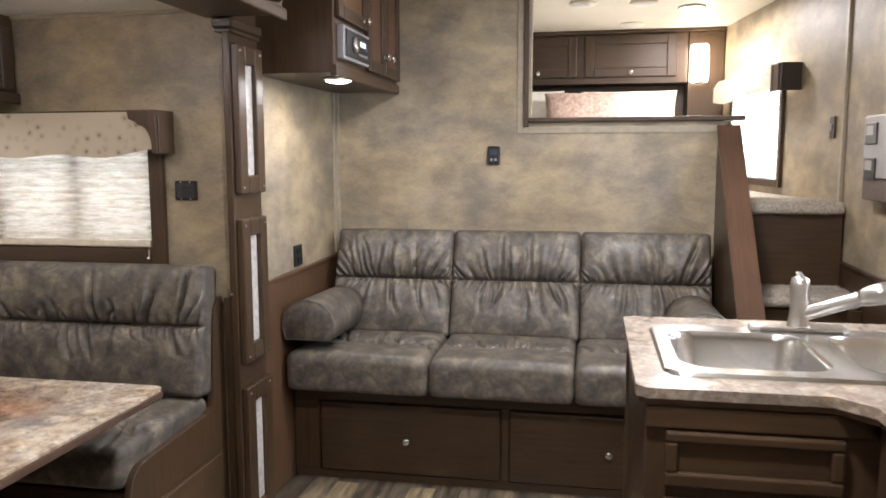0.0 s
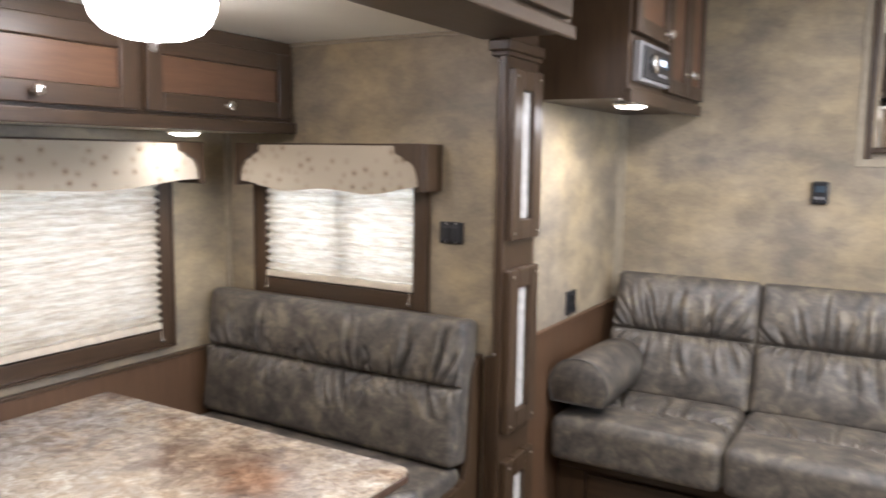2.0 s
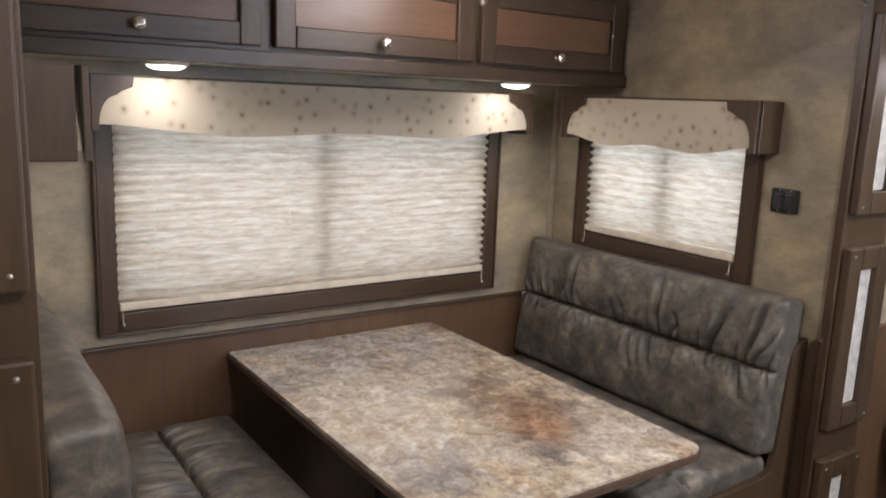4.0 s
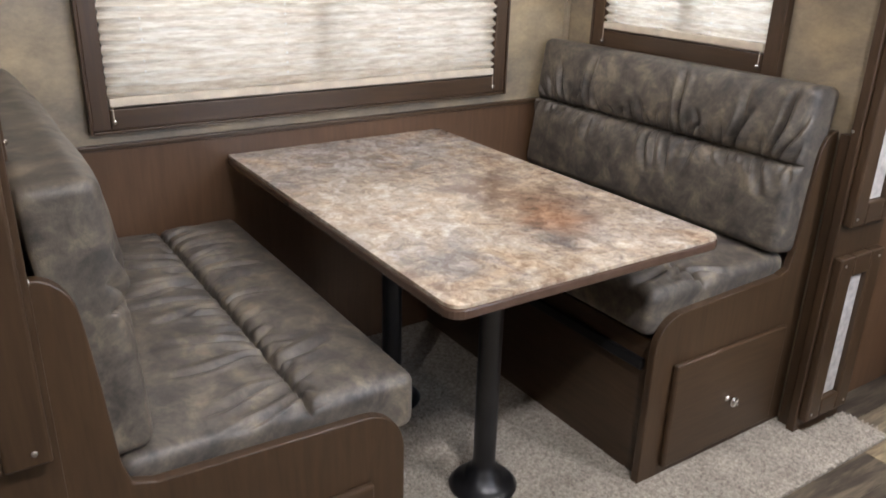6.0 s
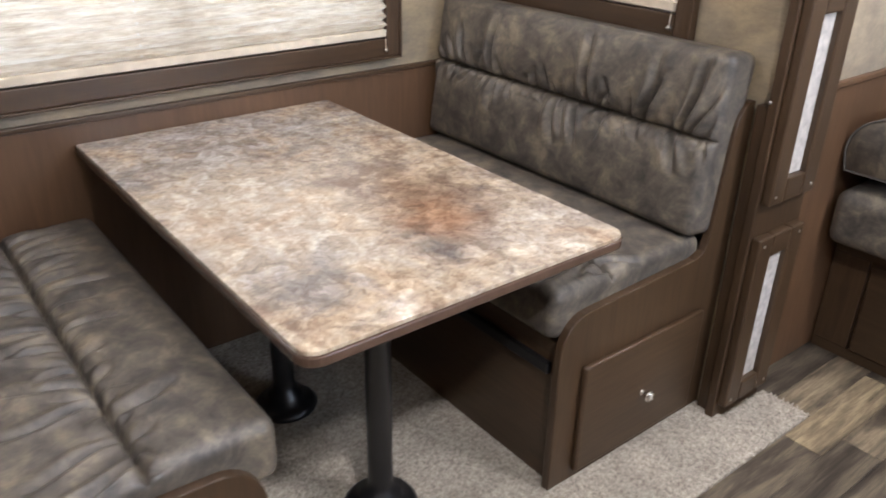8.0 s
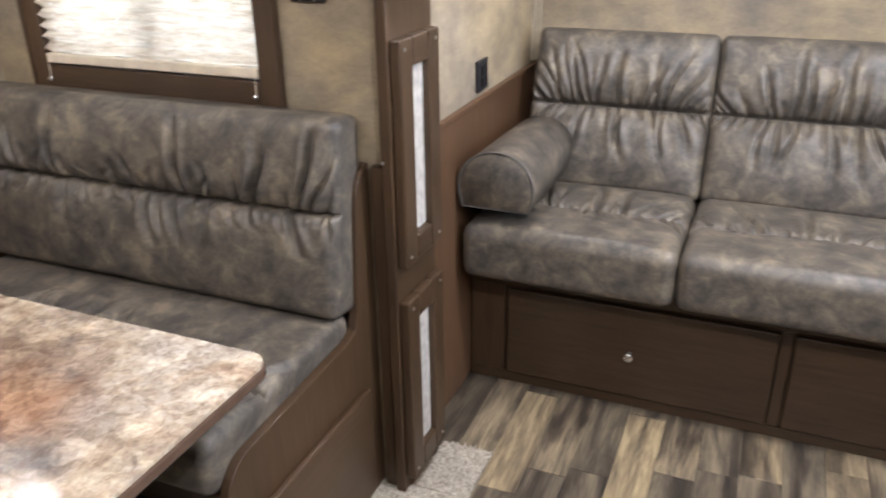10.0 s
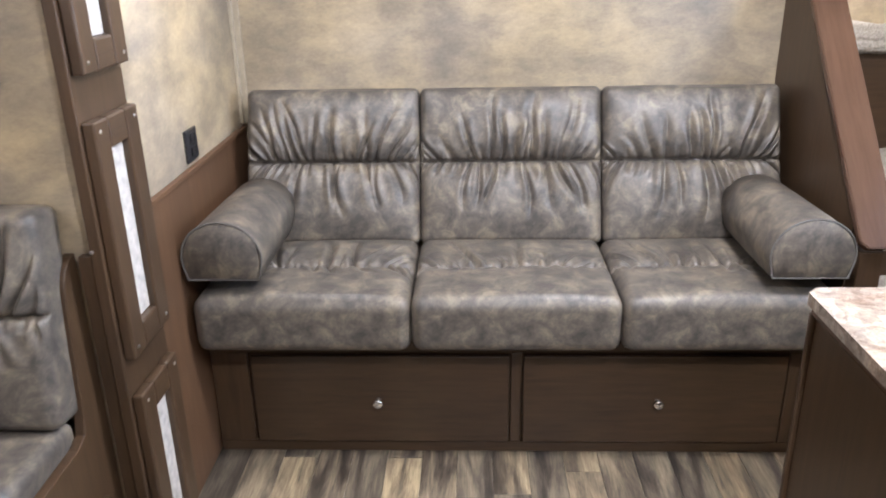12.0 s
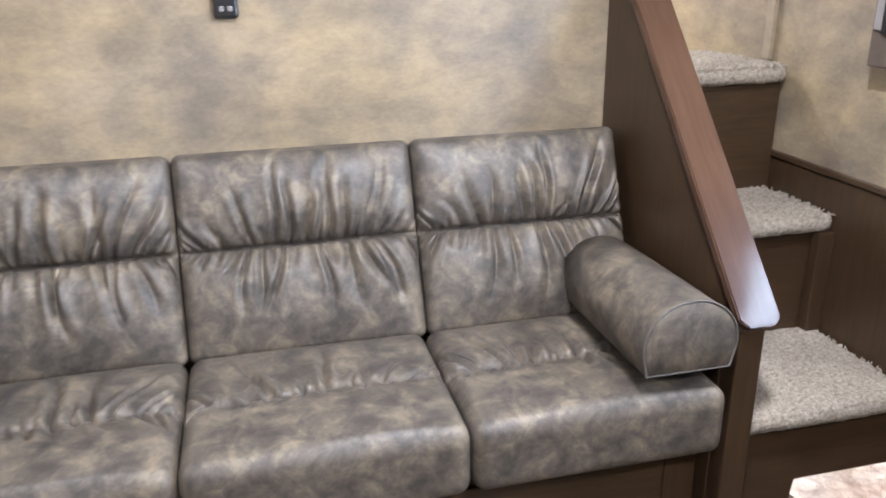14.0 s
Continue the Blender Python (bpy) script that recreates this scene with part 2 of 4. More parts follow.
LAMINATE = laminate("stone_look_laminate", ((0.0, 0.0, 3.0, 3.0, (0.20, 0.172, 0.145), 0.8),), 0.24, 0.45)
TABLETOP = laminate("stone_look_table_laminate", (
    (-0.38, 0.0, 0.34, 0.50, (0.36, 0.34, 0.325), 0.8), (0.10, -0.14, 0.36, 0.26, (0.46, 0.41, 0.345), 0.9),
    (0.19, 0.16, 0.30, 0.19, (0.205, 0.138, 0.100), 0.9), (0.31, 0.13, 0.13, 0.12, (0.30, 0.165, 0.095), 0.7),
    (0.42, -0.22, 0.15, 0.11, (0.20, 0.18, 0.175), 0.75), (0.50, 0.24, 0.15, 0.15, (0.44, 0.395, 0.345), 0.8)))
EDGE = plain("dark_table_edge", (0.085, 0.052, 0.036), 0.24)
CARPET = carpet_mat()
PLANK = plank_mat()
BLIND = blind_mat()
RAIL_M = plain("cream_shade_rail", (0.62, 0.54, 0.42), 0.5)
PRINT = print_mat()
CREAM = plain("cream_ceiling_panel", (0.72, 0.68, 0.58), 0.5, vary=0.04, scale=4)
TRIM_T = plain("tan_corner_trim", (0.31, 0.26, 0.185), 0.45)
BLACK = plain("black_plastic", (0.014, 0.014, 0.016), 0.35)
# black plastic with a sheen painted in as a lighter base colour
SHEEN_BLACK = plain("black_plastic_sheen_tint", (0.035, 0.035, 0.037), 0.3)
BLACKM = plain("black_painted_steel", (0.01, 0.01, 0.011), 0.32)
CHROME = plain("chrome", (0.78, 0.77, 0.75), 0.16, 1.0, vary=0.04, bumpy=0)
NICKEL = plain("brushed_nickel", (0.62, 0.60, 0.57), 0.28, 1.0, vary=0.06, bumpy=0)
STEEL = plain("stainless_steel", (0.66, 0.65, 0.63), 0.22, 1.0, vary=0.06, scale=60, bumpy=0.02)
BRONZE = plain("dark_bronze", (0.05, 0.04, 0.035), 0.35, 0.3)
INLAY = plain("pale_birch_inlay", (0.46, 0.43, 0.39), 0.5, vary=0.25, scale=45)
DOORPALE = plain("pale_door_panel", (0.5, 0.44, 0.36), 0.45, vary=0.1, scale=8)
WHITE = plain("white_bedding", (0.78, 0.76, 0.72), 0.85, vary=0.05)
ROSE = plain("rose_patterned_cotton", (0.43, 0.32, 0.27), 0.9, vary=0.35, scale=50)
SILVER = plain("grey_panel_plastic", (0.32, 0.31, 0.31), 0.4, 0.3, vary=0.05)
SCREEN = plain("display_glass", (0.05, 0.07, 0.09), 0.12, vary=0.1, bumpy=0)
BOWL = glow("opal_glass_lit", (1.0, 0.92, 0.84), 21.0)
PUCK = glow("lit_lens", (1.0, 0.90, 0.74), 14.0)
SCONCE = glow("lit_sconce_glass", (1.0, 0.86, 0.62), 20.0)
DIGIT = glow("pale_digits", (0.8, 0.9, 1.0), 1.2)
GLASS = glass_mat()


# ---- builders ----
def finish(name, bm, mat, parent=None, smooth=False, m=None):
    bmesh.ops.recalc_face_normals(bm, faces=bm.faces)
    me = bpy.data.meshes.new(name)
    bm.to_mesh(me)
    bm.free()
    me.materials.append(mat)
    if smooth:
        for f in me.polygons:
            f.use_smooth = True
    ob = new(name, me)
    if parent is not None:
        ob.parent = parent
    if m is not None:
        ob.matrix_basis = m
    return ob


def put_box(bm, x0, x1, y0, y1, z0, z1, bevel=0.0):
    r = bmesh.ops.create_cube(bm, size=1)
    for v in r["verts"]:
        v.co = Vector((x0 + (v.co.x + 0.5) * (x1 - x0), y0 + (v.co.y + 0.5) * (y1 - y0), z0 + (v.co.z + 0.5) * (z1 - z0)))
    if bevel > 0:
        es = list({e for v in r["verts"] for e in v.link_edges})
        bmesh.ops.bevel(bm, geom=es, offset=bevel, segments=2, affect="EDGES", profile=0.5)


def box(name, x0, x1, y0, y1, z0, z1, mat, parent=None, bevel=0.003, m=None):
    bm = bmesh.new()
    put_box(bm, x0, x1, y0, y1, z0, z1, bevel)
    return finish(name, bm, mat, parent, m=m)


def prism(name, pts, axis, a0, a1, mat, parent=None, bevel=0.0, m=None, smooth=False):
    """Extrude an outline along an axis: 'x' takes (y, z), 'y' takes (x, z), 'z' takes (x, y)."""
    bm = bmesh.new()

    def at(p, a):
        return {"x": (a, p[0], p[1]), "y": (p[0], a, p[1]), "z": (p[0], p[1], a)}[axis]

    lo = [bm.verts.new(at(p, a0)) for p in pts]
    hi = [bm.verts.new(at(p, a1)) for p in pts]
    bm.faces.new(lo)
    bm.faces.new(hi)
    k = len(pts)
    for i in range(k):
        bm.faces.new((lo[i], lo[(i + 1) % k], hi[(i + 1) % k], hi[i]))
    bmesh.ops.recalc_face_normals(bm, faces=bm.faces)
    if bevel:
        es = [e for e in bm.edges if e.calc_face_angle(0) > 0.6]
        bmesh.ops.bevel(bm, geom=es, offset=bevel, segments=2, affect="EDGES", profile=0.5)
    return finish(name, bm, mat, parent, smooth, m)


def lathe(name, profile, mat, parent=None, m=None, seg=28):
    """Turn (radius, height) round z."""
    bm = bmesh.new()
    rings = []
    for r, z in profile:
        rings.append([bm.verts.new((r * math.cos(2 * math.pi * k / seg), r * math.sin(2 * math.pi * k / seg), z)) for k in range(seg)])
    for a, b in zip(rings, rings[1:]):
        for k in range(seg):
            bm.faces.new((a[k], a[(k + 1) % seg], b[(k + 1) % seg], b[k]))
    bm.faces.new(rings[0])
    bm.faces.new(rings[-1])
    return finish(name, bm, mat, parent, True, m)


def tube(name, pts, radius, mat, parent=None, m=None):
    cu = bpy.data.curves.new(name, "CURVE")
    cu.dimensions = "3D"
    cu.bevel_depth = radius
    cu.bevel_resolution = 4
    cu.use_fill_caps = True
    sp = cu.splines.new("POLY")
    sp.points.add(len(pts) - 1)
    for p, q in zip(sp.points, pts):
        p.co = (*q, 1)
    tmp = bpy.data.objects.new(name, cu)
    me = bpy.data.meshes.new_from_object(tmp)
    bpy.data.objects.remove(tmp)
    me.materials.clear()
    me.materials.append(mat)
    for f in me.polygons:
        f.use_smooth = True
    ob = new(name, me)
    if parent is not None:
        ob.parent = parent
    if m is not None:
        ob.matrix_basis = m
    return ob


def thing(name, m, label, category, group="", kind=""):
    e = new(name)
    e.empty_display_size = 0.1
    e.matrix_basis = m
    return tagged(e, label, category, group, kind)


def screw(parent, x, y, z, axis="x", r=0.0045):
    turn = {"x": pose(x, y, z, 0, 90, 0), "-y": pose(x, y, z, 90, 0, 0), "-x": pose(x, y, z, 0, -90, 0)}[axis]
    lathe("screw", [(r, -0.002), (r, 0.001), (r * 0.6, 0.0025)], NICKEL, parent, turn, 10)


def knob(parent, m):
    """A chrome cross-cut knob whose stem stands on z = 0."""
    ob = lathe("knob", [(0.009, -0.001), (0.009, 0.003), (0.005, 0.006), (0.005, 0.014), (0.014, 0.018), (0.016, 0.023), (0.013, 0.028), (0.005, 0.030)], CHROME, parent, m, 16)
    tagged(ob, "chrome knob")
    for a in (45, 135):
        box("ridge", -0.013, 0.013, -0.0018, 0.0018, 0.0285, 0.0315, CHROME, ob, 0.0008, pose(0, 0, 0, 0, 0, a))
    return ob


def profile(length, r, n, side, ns):
    """Stations along a cushion's width with its sides: position and depth."""
    out = [(0.0, side * (1 - k / ns)) for k in range(ns)]
    out += [(length * k / n, 0.0) for k in range(n + 1)]
    out += [(length, side * (k + 1) / ns) for k in range(ns)]
    return np.array(out)


def cushion(name, w, h, t, r, mat, parent, m, bulge=0.015, seams=(), folds=(), upright=(), res=0.006, seed=1):
    """An upholstered block: width x, height z, front towards -y. seams: heights of cross seams; upright: places of upright seams;
    folds: (x, seam height, lean, length, depth, width) creases that run off a seam."""
    rng = np.random.RandomState(seed)
    pu = profile(w, r, int(w / res), t, 10)
    pv = profile(h, r, int(h / res), t, 10)
    nu, nv = len(pu), len(pv)
    X = np.repeat(pu[:, 0][:, None], nv, 1)
    Z = np.repeat(pv[:, 0][None, :], nu, 0)
    Y = np.maximum(np.repeat(pu[:, 1][:, None], nv, 1), np.repeat(pv[:, 1][None, :], nu, 0))
    ix, iz, iy = np.clip(X, r, w - r), np.clip(Z, r, h - r), np.clip(Y, r, t - r)
    dx, dz, dy = X - ix, Z - iz, Y - iy
    ln = np.sqrt(dx * dx + dy * dy + dz * dz) + 1e-9
    nx, ny, nz = dx / ln, dy / ln, dz / ln
    rr = np.minimum(ln, r)
    px, py, pz = ix + nx * rr, iy + ny * rr, iz + nz * rr
    front = np.clip(-ny, 0, 1)
    u, v = X / w, Z / h
    out = np.zeros_like(X)
    cuts = [0.0, *sorted(seams), h]
    for lo_, hi_ in zip(cuts, cuts[1:]):
        q = np.clip((Z - lo_) / (hi_ - lo_), 0, 1)
        out = out + bulge * (1 - np.abs(2 * u - 1) ** 4) * (1 - np.abs(2 * q - 1) ** 2.6) * ((Z >= lo_) & (Z < hi_ + (hi_ == h)))
    edge = np.minimum(np.minimum(X, w - X), np.minimum(Z, h - Z))
    for s in seams:
        pucker = np.sin(X * 210 + 2.2 * np.sin(X * 37 + seed) + 1.3 * np.sin(X * 83)) * (0.4 + 0.6 * np.sin(X * 19 + seed) ** 2)
        for side in (1, -1):
            away = np.clip((Z - s) * side, 0, None)
            out = out + 0.0034 * pucker * np.clip(away / 0.006, 0, 1) * np.exp(-away / 0.016) * (np.sign(Z - s) == side)
        out = out - 0.014 * np.exp(-np.abs(Z - s) / 0.012) - 0.014 * np.exp(-((Z - s) / 0.0045) ** 2)
    for s in upright:
        out = out - 0.012 * np.exp(-np.abs(X - s) / 0.016)
    for fx, fs, lean, length, depth, width in folds:
        along = (Z - fs) * np.sign(length)
        f = np.clip(along / abs(length), 0, 1)
        cx = fx + lean * along + 0.022 * np.sin(fx * 91) * f * f + 0.004 * np.sin(along * 34 + fx * 50)
        fall = (1 - f ** 2.2) * np.clip(along / 0.008, 0, 1) * (along > 0)
        q = (X - cx) / (width * (1 + 0.8 * f))
        out = out - depth * fall * (np.exp(-np.abs(q) ** 1.25) - 0.42 * np.exp(-((np.abs(q) - 2.6) / 1.5) ** 2))
    lump = np.zeros_like(X)
    for k in range(10):
        a, b, c, e = rng.uniform(4, 16), rng.uniform(4, 16), rng.uniform(0, 6.3), rng.uniform(0, 6.3)
        lump += np.sin(a * X + c) * np.sin(b * Z + e)
    out = out + 0.0008 * lump * np.clip(edge / 0.03, 0, 1)
    py = py - out * front
    verts = np.stack([px, py, pz], -1).reshape(-1, 3)
    idx = np.arange(nu * nv).reshape(nu, nv)
    quads = np.stack([idx[:-1, :-1], idx[1:, :-1], idx[1:, 1:], idx[:-1, 1:]], -1).reshape(-1, 4)
    me = bpy.data.meshes.new(name)
    me.from_pydata(verts.tolist(), [], quads.tolist())
    bm = bmesh.new()
    bm.from_mesh(me)
    bmesh.ops.remove_doubles(bm, verts=bm.verts, dist=0.0004)
    bmesh.ops.holes_fill(bm, edges=bm.edges)
    bmesh.ops.recalc_face_normals(bm, faces=bm.faces)
    bm.to_mesh(me)
    bm.free()
    me.materials.append(mat)
    for f in me.polygons:
        f.use_smooth = True
    ob = new(name, me)
    ob.parent = parent
    ob.matrix_basis = m
    return ob


def gather(w, s, count, seed, up=0.12, down=0.10, fan=0.9, depth=0.006, wide=1.0):
    """Creases that fan off a seam at height s across a width w."""
    rng = random.Random(seed)
    out = []
    for sign, reach in ((1, up), (-1, down)):
        for k in range(count):
            x = w * (k + 0.5 + rng.uniform(-0.45, 0.45)) / count
            c = (x / w - 0.5) * 2
            long_ = rng.random() < 0.42
            ln = reach * (rng.uniform(0.75, 1.15) if long_ else rng.uniform(0.18, 0.5))
            dp = depth * (rng.uniform(0.7, 1.1) if long_ else rng.uniform(0.35, 0.8))
            out.append((x, s, fan * c * abs(c) + rng.uniform(-0.22, 0.22), sign * ln, dp, wide * rng.uniform(0.0038, 0.0068)))
    return out


# ---- setting ----
N_WALL = 3.80          # wall behind the sofa
L_WALL = -1.47         # living side wall
R_WALL = 0.88
FAR = -2.57            # slide-out's outer wall
S0, S1 = 0.66, 2.58    # slide-out's end walls
CEIL, S_CEIL = 2.22, 1.876


def wall(name, m, u0, u1, z0, z1, holes, mat, thick=0.06, label=""):
    """A wall whose room face is y = 0 and which is thick towards +y; holes as (u0, u1, z0, z1)."""
    bm = bmesh.new()
    cuts = sorted({u0, u1, *(h[0] for h in holes), *(h[1] for h in holes)})
    for a, b in zip(cuts, cuts[1:]):
        spans = [(z0, z1)]
        for h in holes:
            if h[0] <= a and b <= h[1]:
                spans = [s for lo, hi in spans for s in ((lo, min(hi, h[2])), (max(lo, h[3]), hi)) if s[1] - s[0] > 1e-4]
        for lo, hi in spans:
            put_box(bm, a, b, 0, thick, lo, hi)
    bmesh.ops.remove_doubles(bm, verts=bm.verts, dist=1e-5)
    ob = finish(name, bm, mat, m=m)
    return tagged(ob, label or "wall with mottled tan wallpaper", "wall", kind="structure")


NORTH = pose(0, N_WALL, 0)
WEST = pose(FAR, 0, 0, 0, 0, 90)       # u = y
LIVING = pose(L_WALL, 0, 0, 0, 0, 90)
EAST = pose(R_WALL, 0, 0, 0, 0, -90)   # u = -y
END_N = pose(0, S1, 0)                 # u = x
END_S = pose(0, S0, 0, 0, 0, 180)      # u = -x
BACK = pose(0, -1.3, 0, 0, 0, 180)
W1 = (1.0, 2.24, 0.92, 1.48)
W2 = (-2.35, -1.72, 1.06, 1.48)
KW = (-2.95, -1.95, 1.22, 1.75)

wall("wall_north", NORTH, L_WALL - 0.06, R_WALL, 0, CEIL, [(-0.50, R_WALL, 1.53, CEIL), (0.37, R_WALL, 0, CEIL)], WALL)
wall("wall_living", LIVING, 2.70, N_WALL, 0, CEIL, [], WALL)
wall("wall_living_south", LIVING, -1.3, 0.56, 0, CEIL, [], WALL)
wall("wall_over_slide", LIVING, 0.56, 2.70, S_CEIL + 0.004, CEIL, [], WALL)
wall("wall_slide_outer", WEST, S0 - 0.06, S1 + 0.06, 0, S_CEIL, [W1], WALL)
wall("wall_slide_north", END_N, FAR, -1.4365, 0, S_CEIL, [W2], WALL)
wall("wall_slide_south", END_S, 1.469, -FAR, 0, S_CEIL, [(-W2[1], -W2[0], W2[2], W2[3])], WALL)
wall("wall_east", EAST, -3.84, 1.3, 0, CEIL, [KW], WALL)
wall("wall_back", BACK, -R_WALL, -L_WALL, 0, CEIL, [], WALL)
tagged(box("ceiling", -1.6, 1.0, -1.4, 3.86, CEIL, CEIL + 0.05, CREAM, bevel=0), "cream panel ceiling over the living area", "ceiling", kind="structure")
tagged(box("ceiling_slide", FAR - 0.06, -1.475, S0 - 0.06, S1 + 0.06, S_CEIL, S_CEIL + 0.05, CREAM, bevel=0), "low cream ceiling of the slide-out", "ceiling", kind="structure")
tagged(box("trim_ceiling", FAR, -1.5, S1 - 0.012, S1, S_CEIL - 0.012, S_CEIL, TRIM_T, bevel=0.002), "thin cream ceiling trim", "trim", kind="structure")
for x0, x1, y0, y1, z0, z1 in ((L_WALL + 0.001, L_WALL + 0.028, N_WALL - 0.014, N_WALL, 0.9, 1.70), (L_WALL, L_WALL + 0.012, N_WALL - 0.035, N_WALL - 0.015, 0.9, 1.70),
                               (R_WALL - 0.014, R_WALL, 3.80, 3.835, 1.17, CEIL), (FAR, FAR + 0.018, S1 - 0.018, S1, 0.8, 1.575)):
    tagged(box("trim_corner", x0, x1, y0, y1, z0, z1, TRIM_T, bevel=0.003), "narrow tan corner trim", "trim", kind="structure")
floor = tagged(box("floor", -1.53, 0.94, -1.36, 3.86, -0.06, -0.004, plain("floor_base", (0.05, 0.04, 0.03), 0.7), bevel=0), "vinyl plank floor in weathered brown-grey wood look", "floor", kind="structure")

tagged(box("floor_slide", FAR - 0.06, -1.5305, S0 - 0.06, S1 + 0.06, -0.06, -0.0035, BLACKM, bevel=0), "dark subfloor of the slide-out under carpet", "floor", kind="structure")
# wainscot boards
tagged(box("wainscot_living", L_WALL, L_WALL + 0.010, 2.78, N_WALL, 0, 0.875, WOOD_W), "reddish brown wood wainscot board", "wainscot", kind="structure")
tagged(box("trim_wainscot", L_WALL, L_WALL + 0.016, 2.78, N_WALL, 0.876, 0.892, WOOD_W), "narrow wood cap on the wainscot", "trim", kind="structure")
tagged(box("wainscot_slide", FAR, FAR + 0.010, S0, S1, 0, 0.785, WOOD_W), "reddish brown wood wainscot under the window", "wainscot", kind="structure")
tagged(box("trim_slide", FAR, FAR + 0.018, S0, S1, 0.786, 0.80, WOOD_Y), "narrow wood cap on the wainscot", "trim", kind="structure")
tagged(box("wainscot_east", R_WALL - 0.010, R_WALL, 2.36, 3.84, 0, 0.895, WOOD_Z), "dark brown wainscot beside the stairs", "wainscot", kind="structure")
tagged(box("trim_east", R_WALL - 0.018, R_WALL, 2.36, 3.84, 0.896, 0.912, WOOD_Y), "dark wood cap on the wainscot", "trim", kind="structure")

# filler board between the north bench and the post
tagged(box("trim_filler", -1.469, -1.4365, 2.557, 2.579, 0.016, 0.89, WOOD_Z, bevel=0.002), "dark wood filler board beside the post", "trim", kind="structure")

# carpet of the slide-out
bm = bmesh.new()
put_box(bm, FAR, -1.255, S0 + 0.002, 2.58, -0.003, 0.014, 0.005)
put_box(bm, -1.40, -1.255, 2.5805, 2.78, -0.003, 0.014, 0.005)
carpet = tagged(finish("carpet", bm, CARPET), "cut-pile beige carpet under the dinette", "carpet", kind="structure")


def pile(parent, areas, z, seed, density=11000):
    """Short leaning tufts over areas (x0, x1, y0, y1) at height z, joined into one part."""
    rng = random.Random(seed)
    verts, faces = [], []
    for x0, x1, y0, y1 in areas:
        for _ in range(int((x1 - x0) * (y1 - y0) * density)):
            x, y, a = rng.uniform(x0, x1), rng.uniform(y0, y1), rng.uniform(0, 6.28)
            r, h = rng.uniform(0.003, 0.0055), rng.uniform(0.004, 0.009)
            k = len(verts)
            for q in range(3):
                verts.append((x + r * math.cos(a + 2.09 * q), y + r * math.sin(a + 2.09 * q), z - 0.002))
            verts.append((x + rng.uniform(-0.005, 0.005), y + rng.uniform(-0.005, 0.005), z + h))
            faces += [(k, k + 1, k + 3), (k + 1, k + 2, k + 3), (k + 2, k, k + 3)]
    me = bpy.data.meshes.new("pile")
    me.from_pydata(verts, [], faces)
    me.materials.append(CARPET)
    for f in me.polygons:
        f.use_smooth = True
    ob = new("pile", me)
    ob.parent = parent
    return tagged(ob, kind="stuff")


pile(carpet, ((-2.3, -1.252, 1.22, 2.02), (-1.478, -1.252, S0 + 0.01, 1.22), (-1.478, -1.252, 2.02, 2.54), (-1.40, -1.252, 2.54, 2.782)), 0.014, 5)


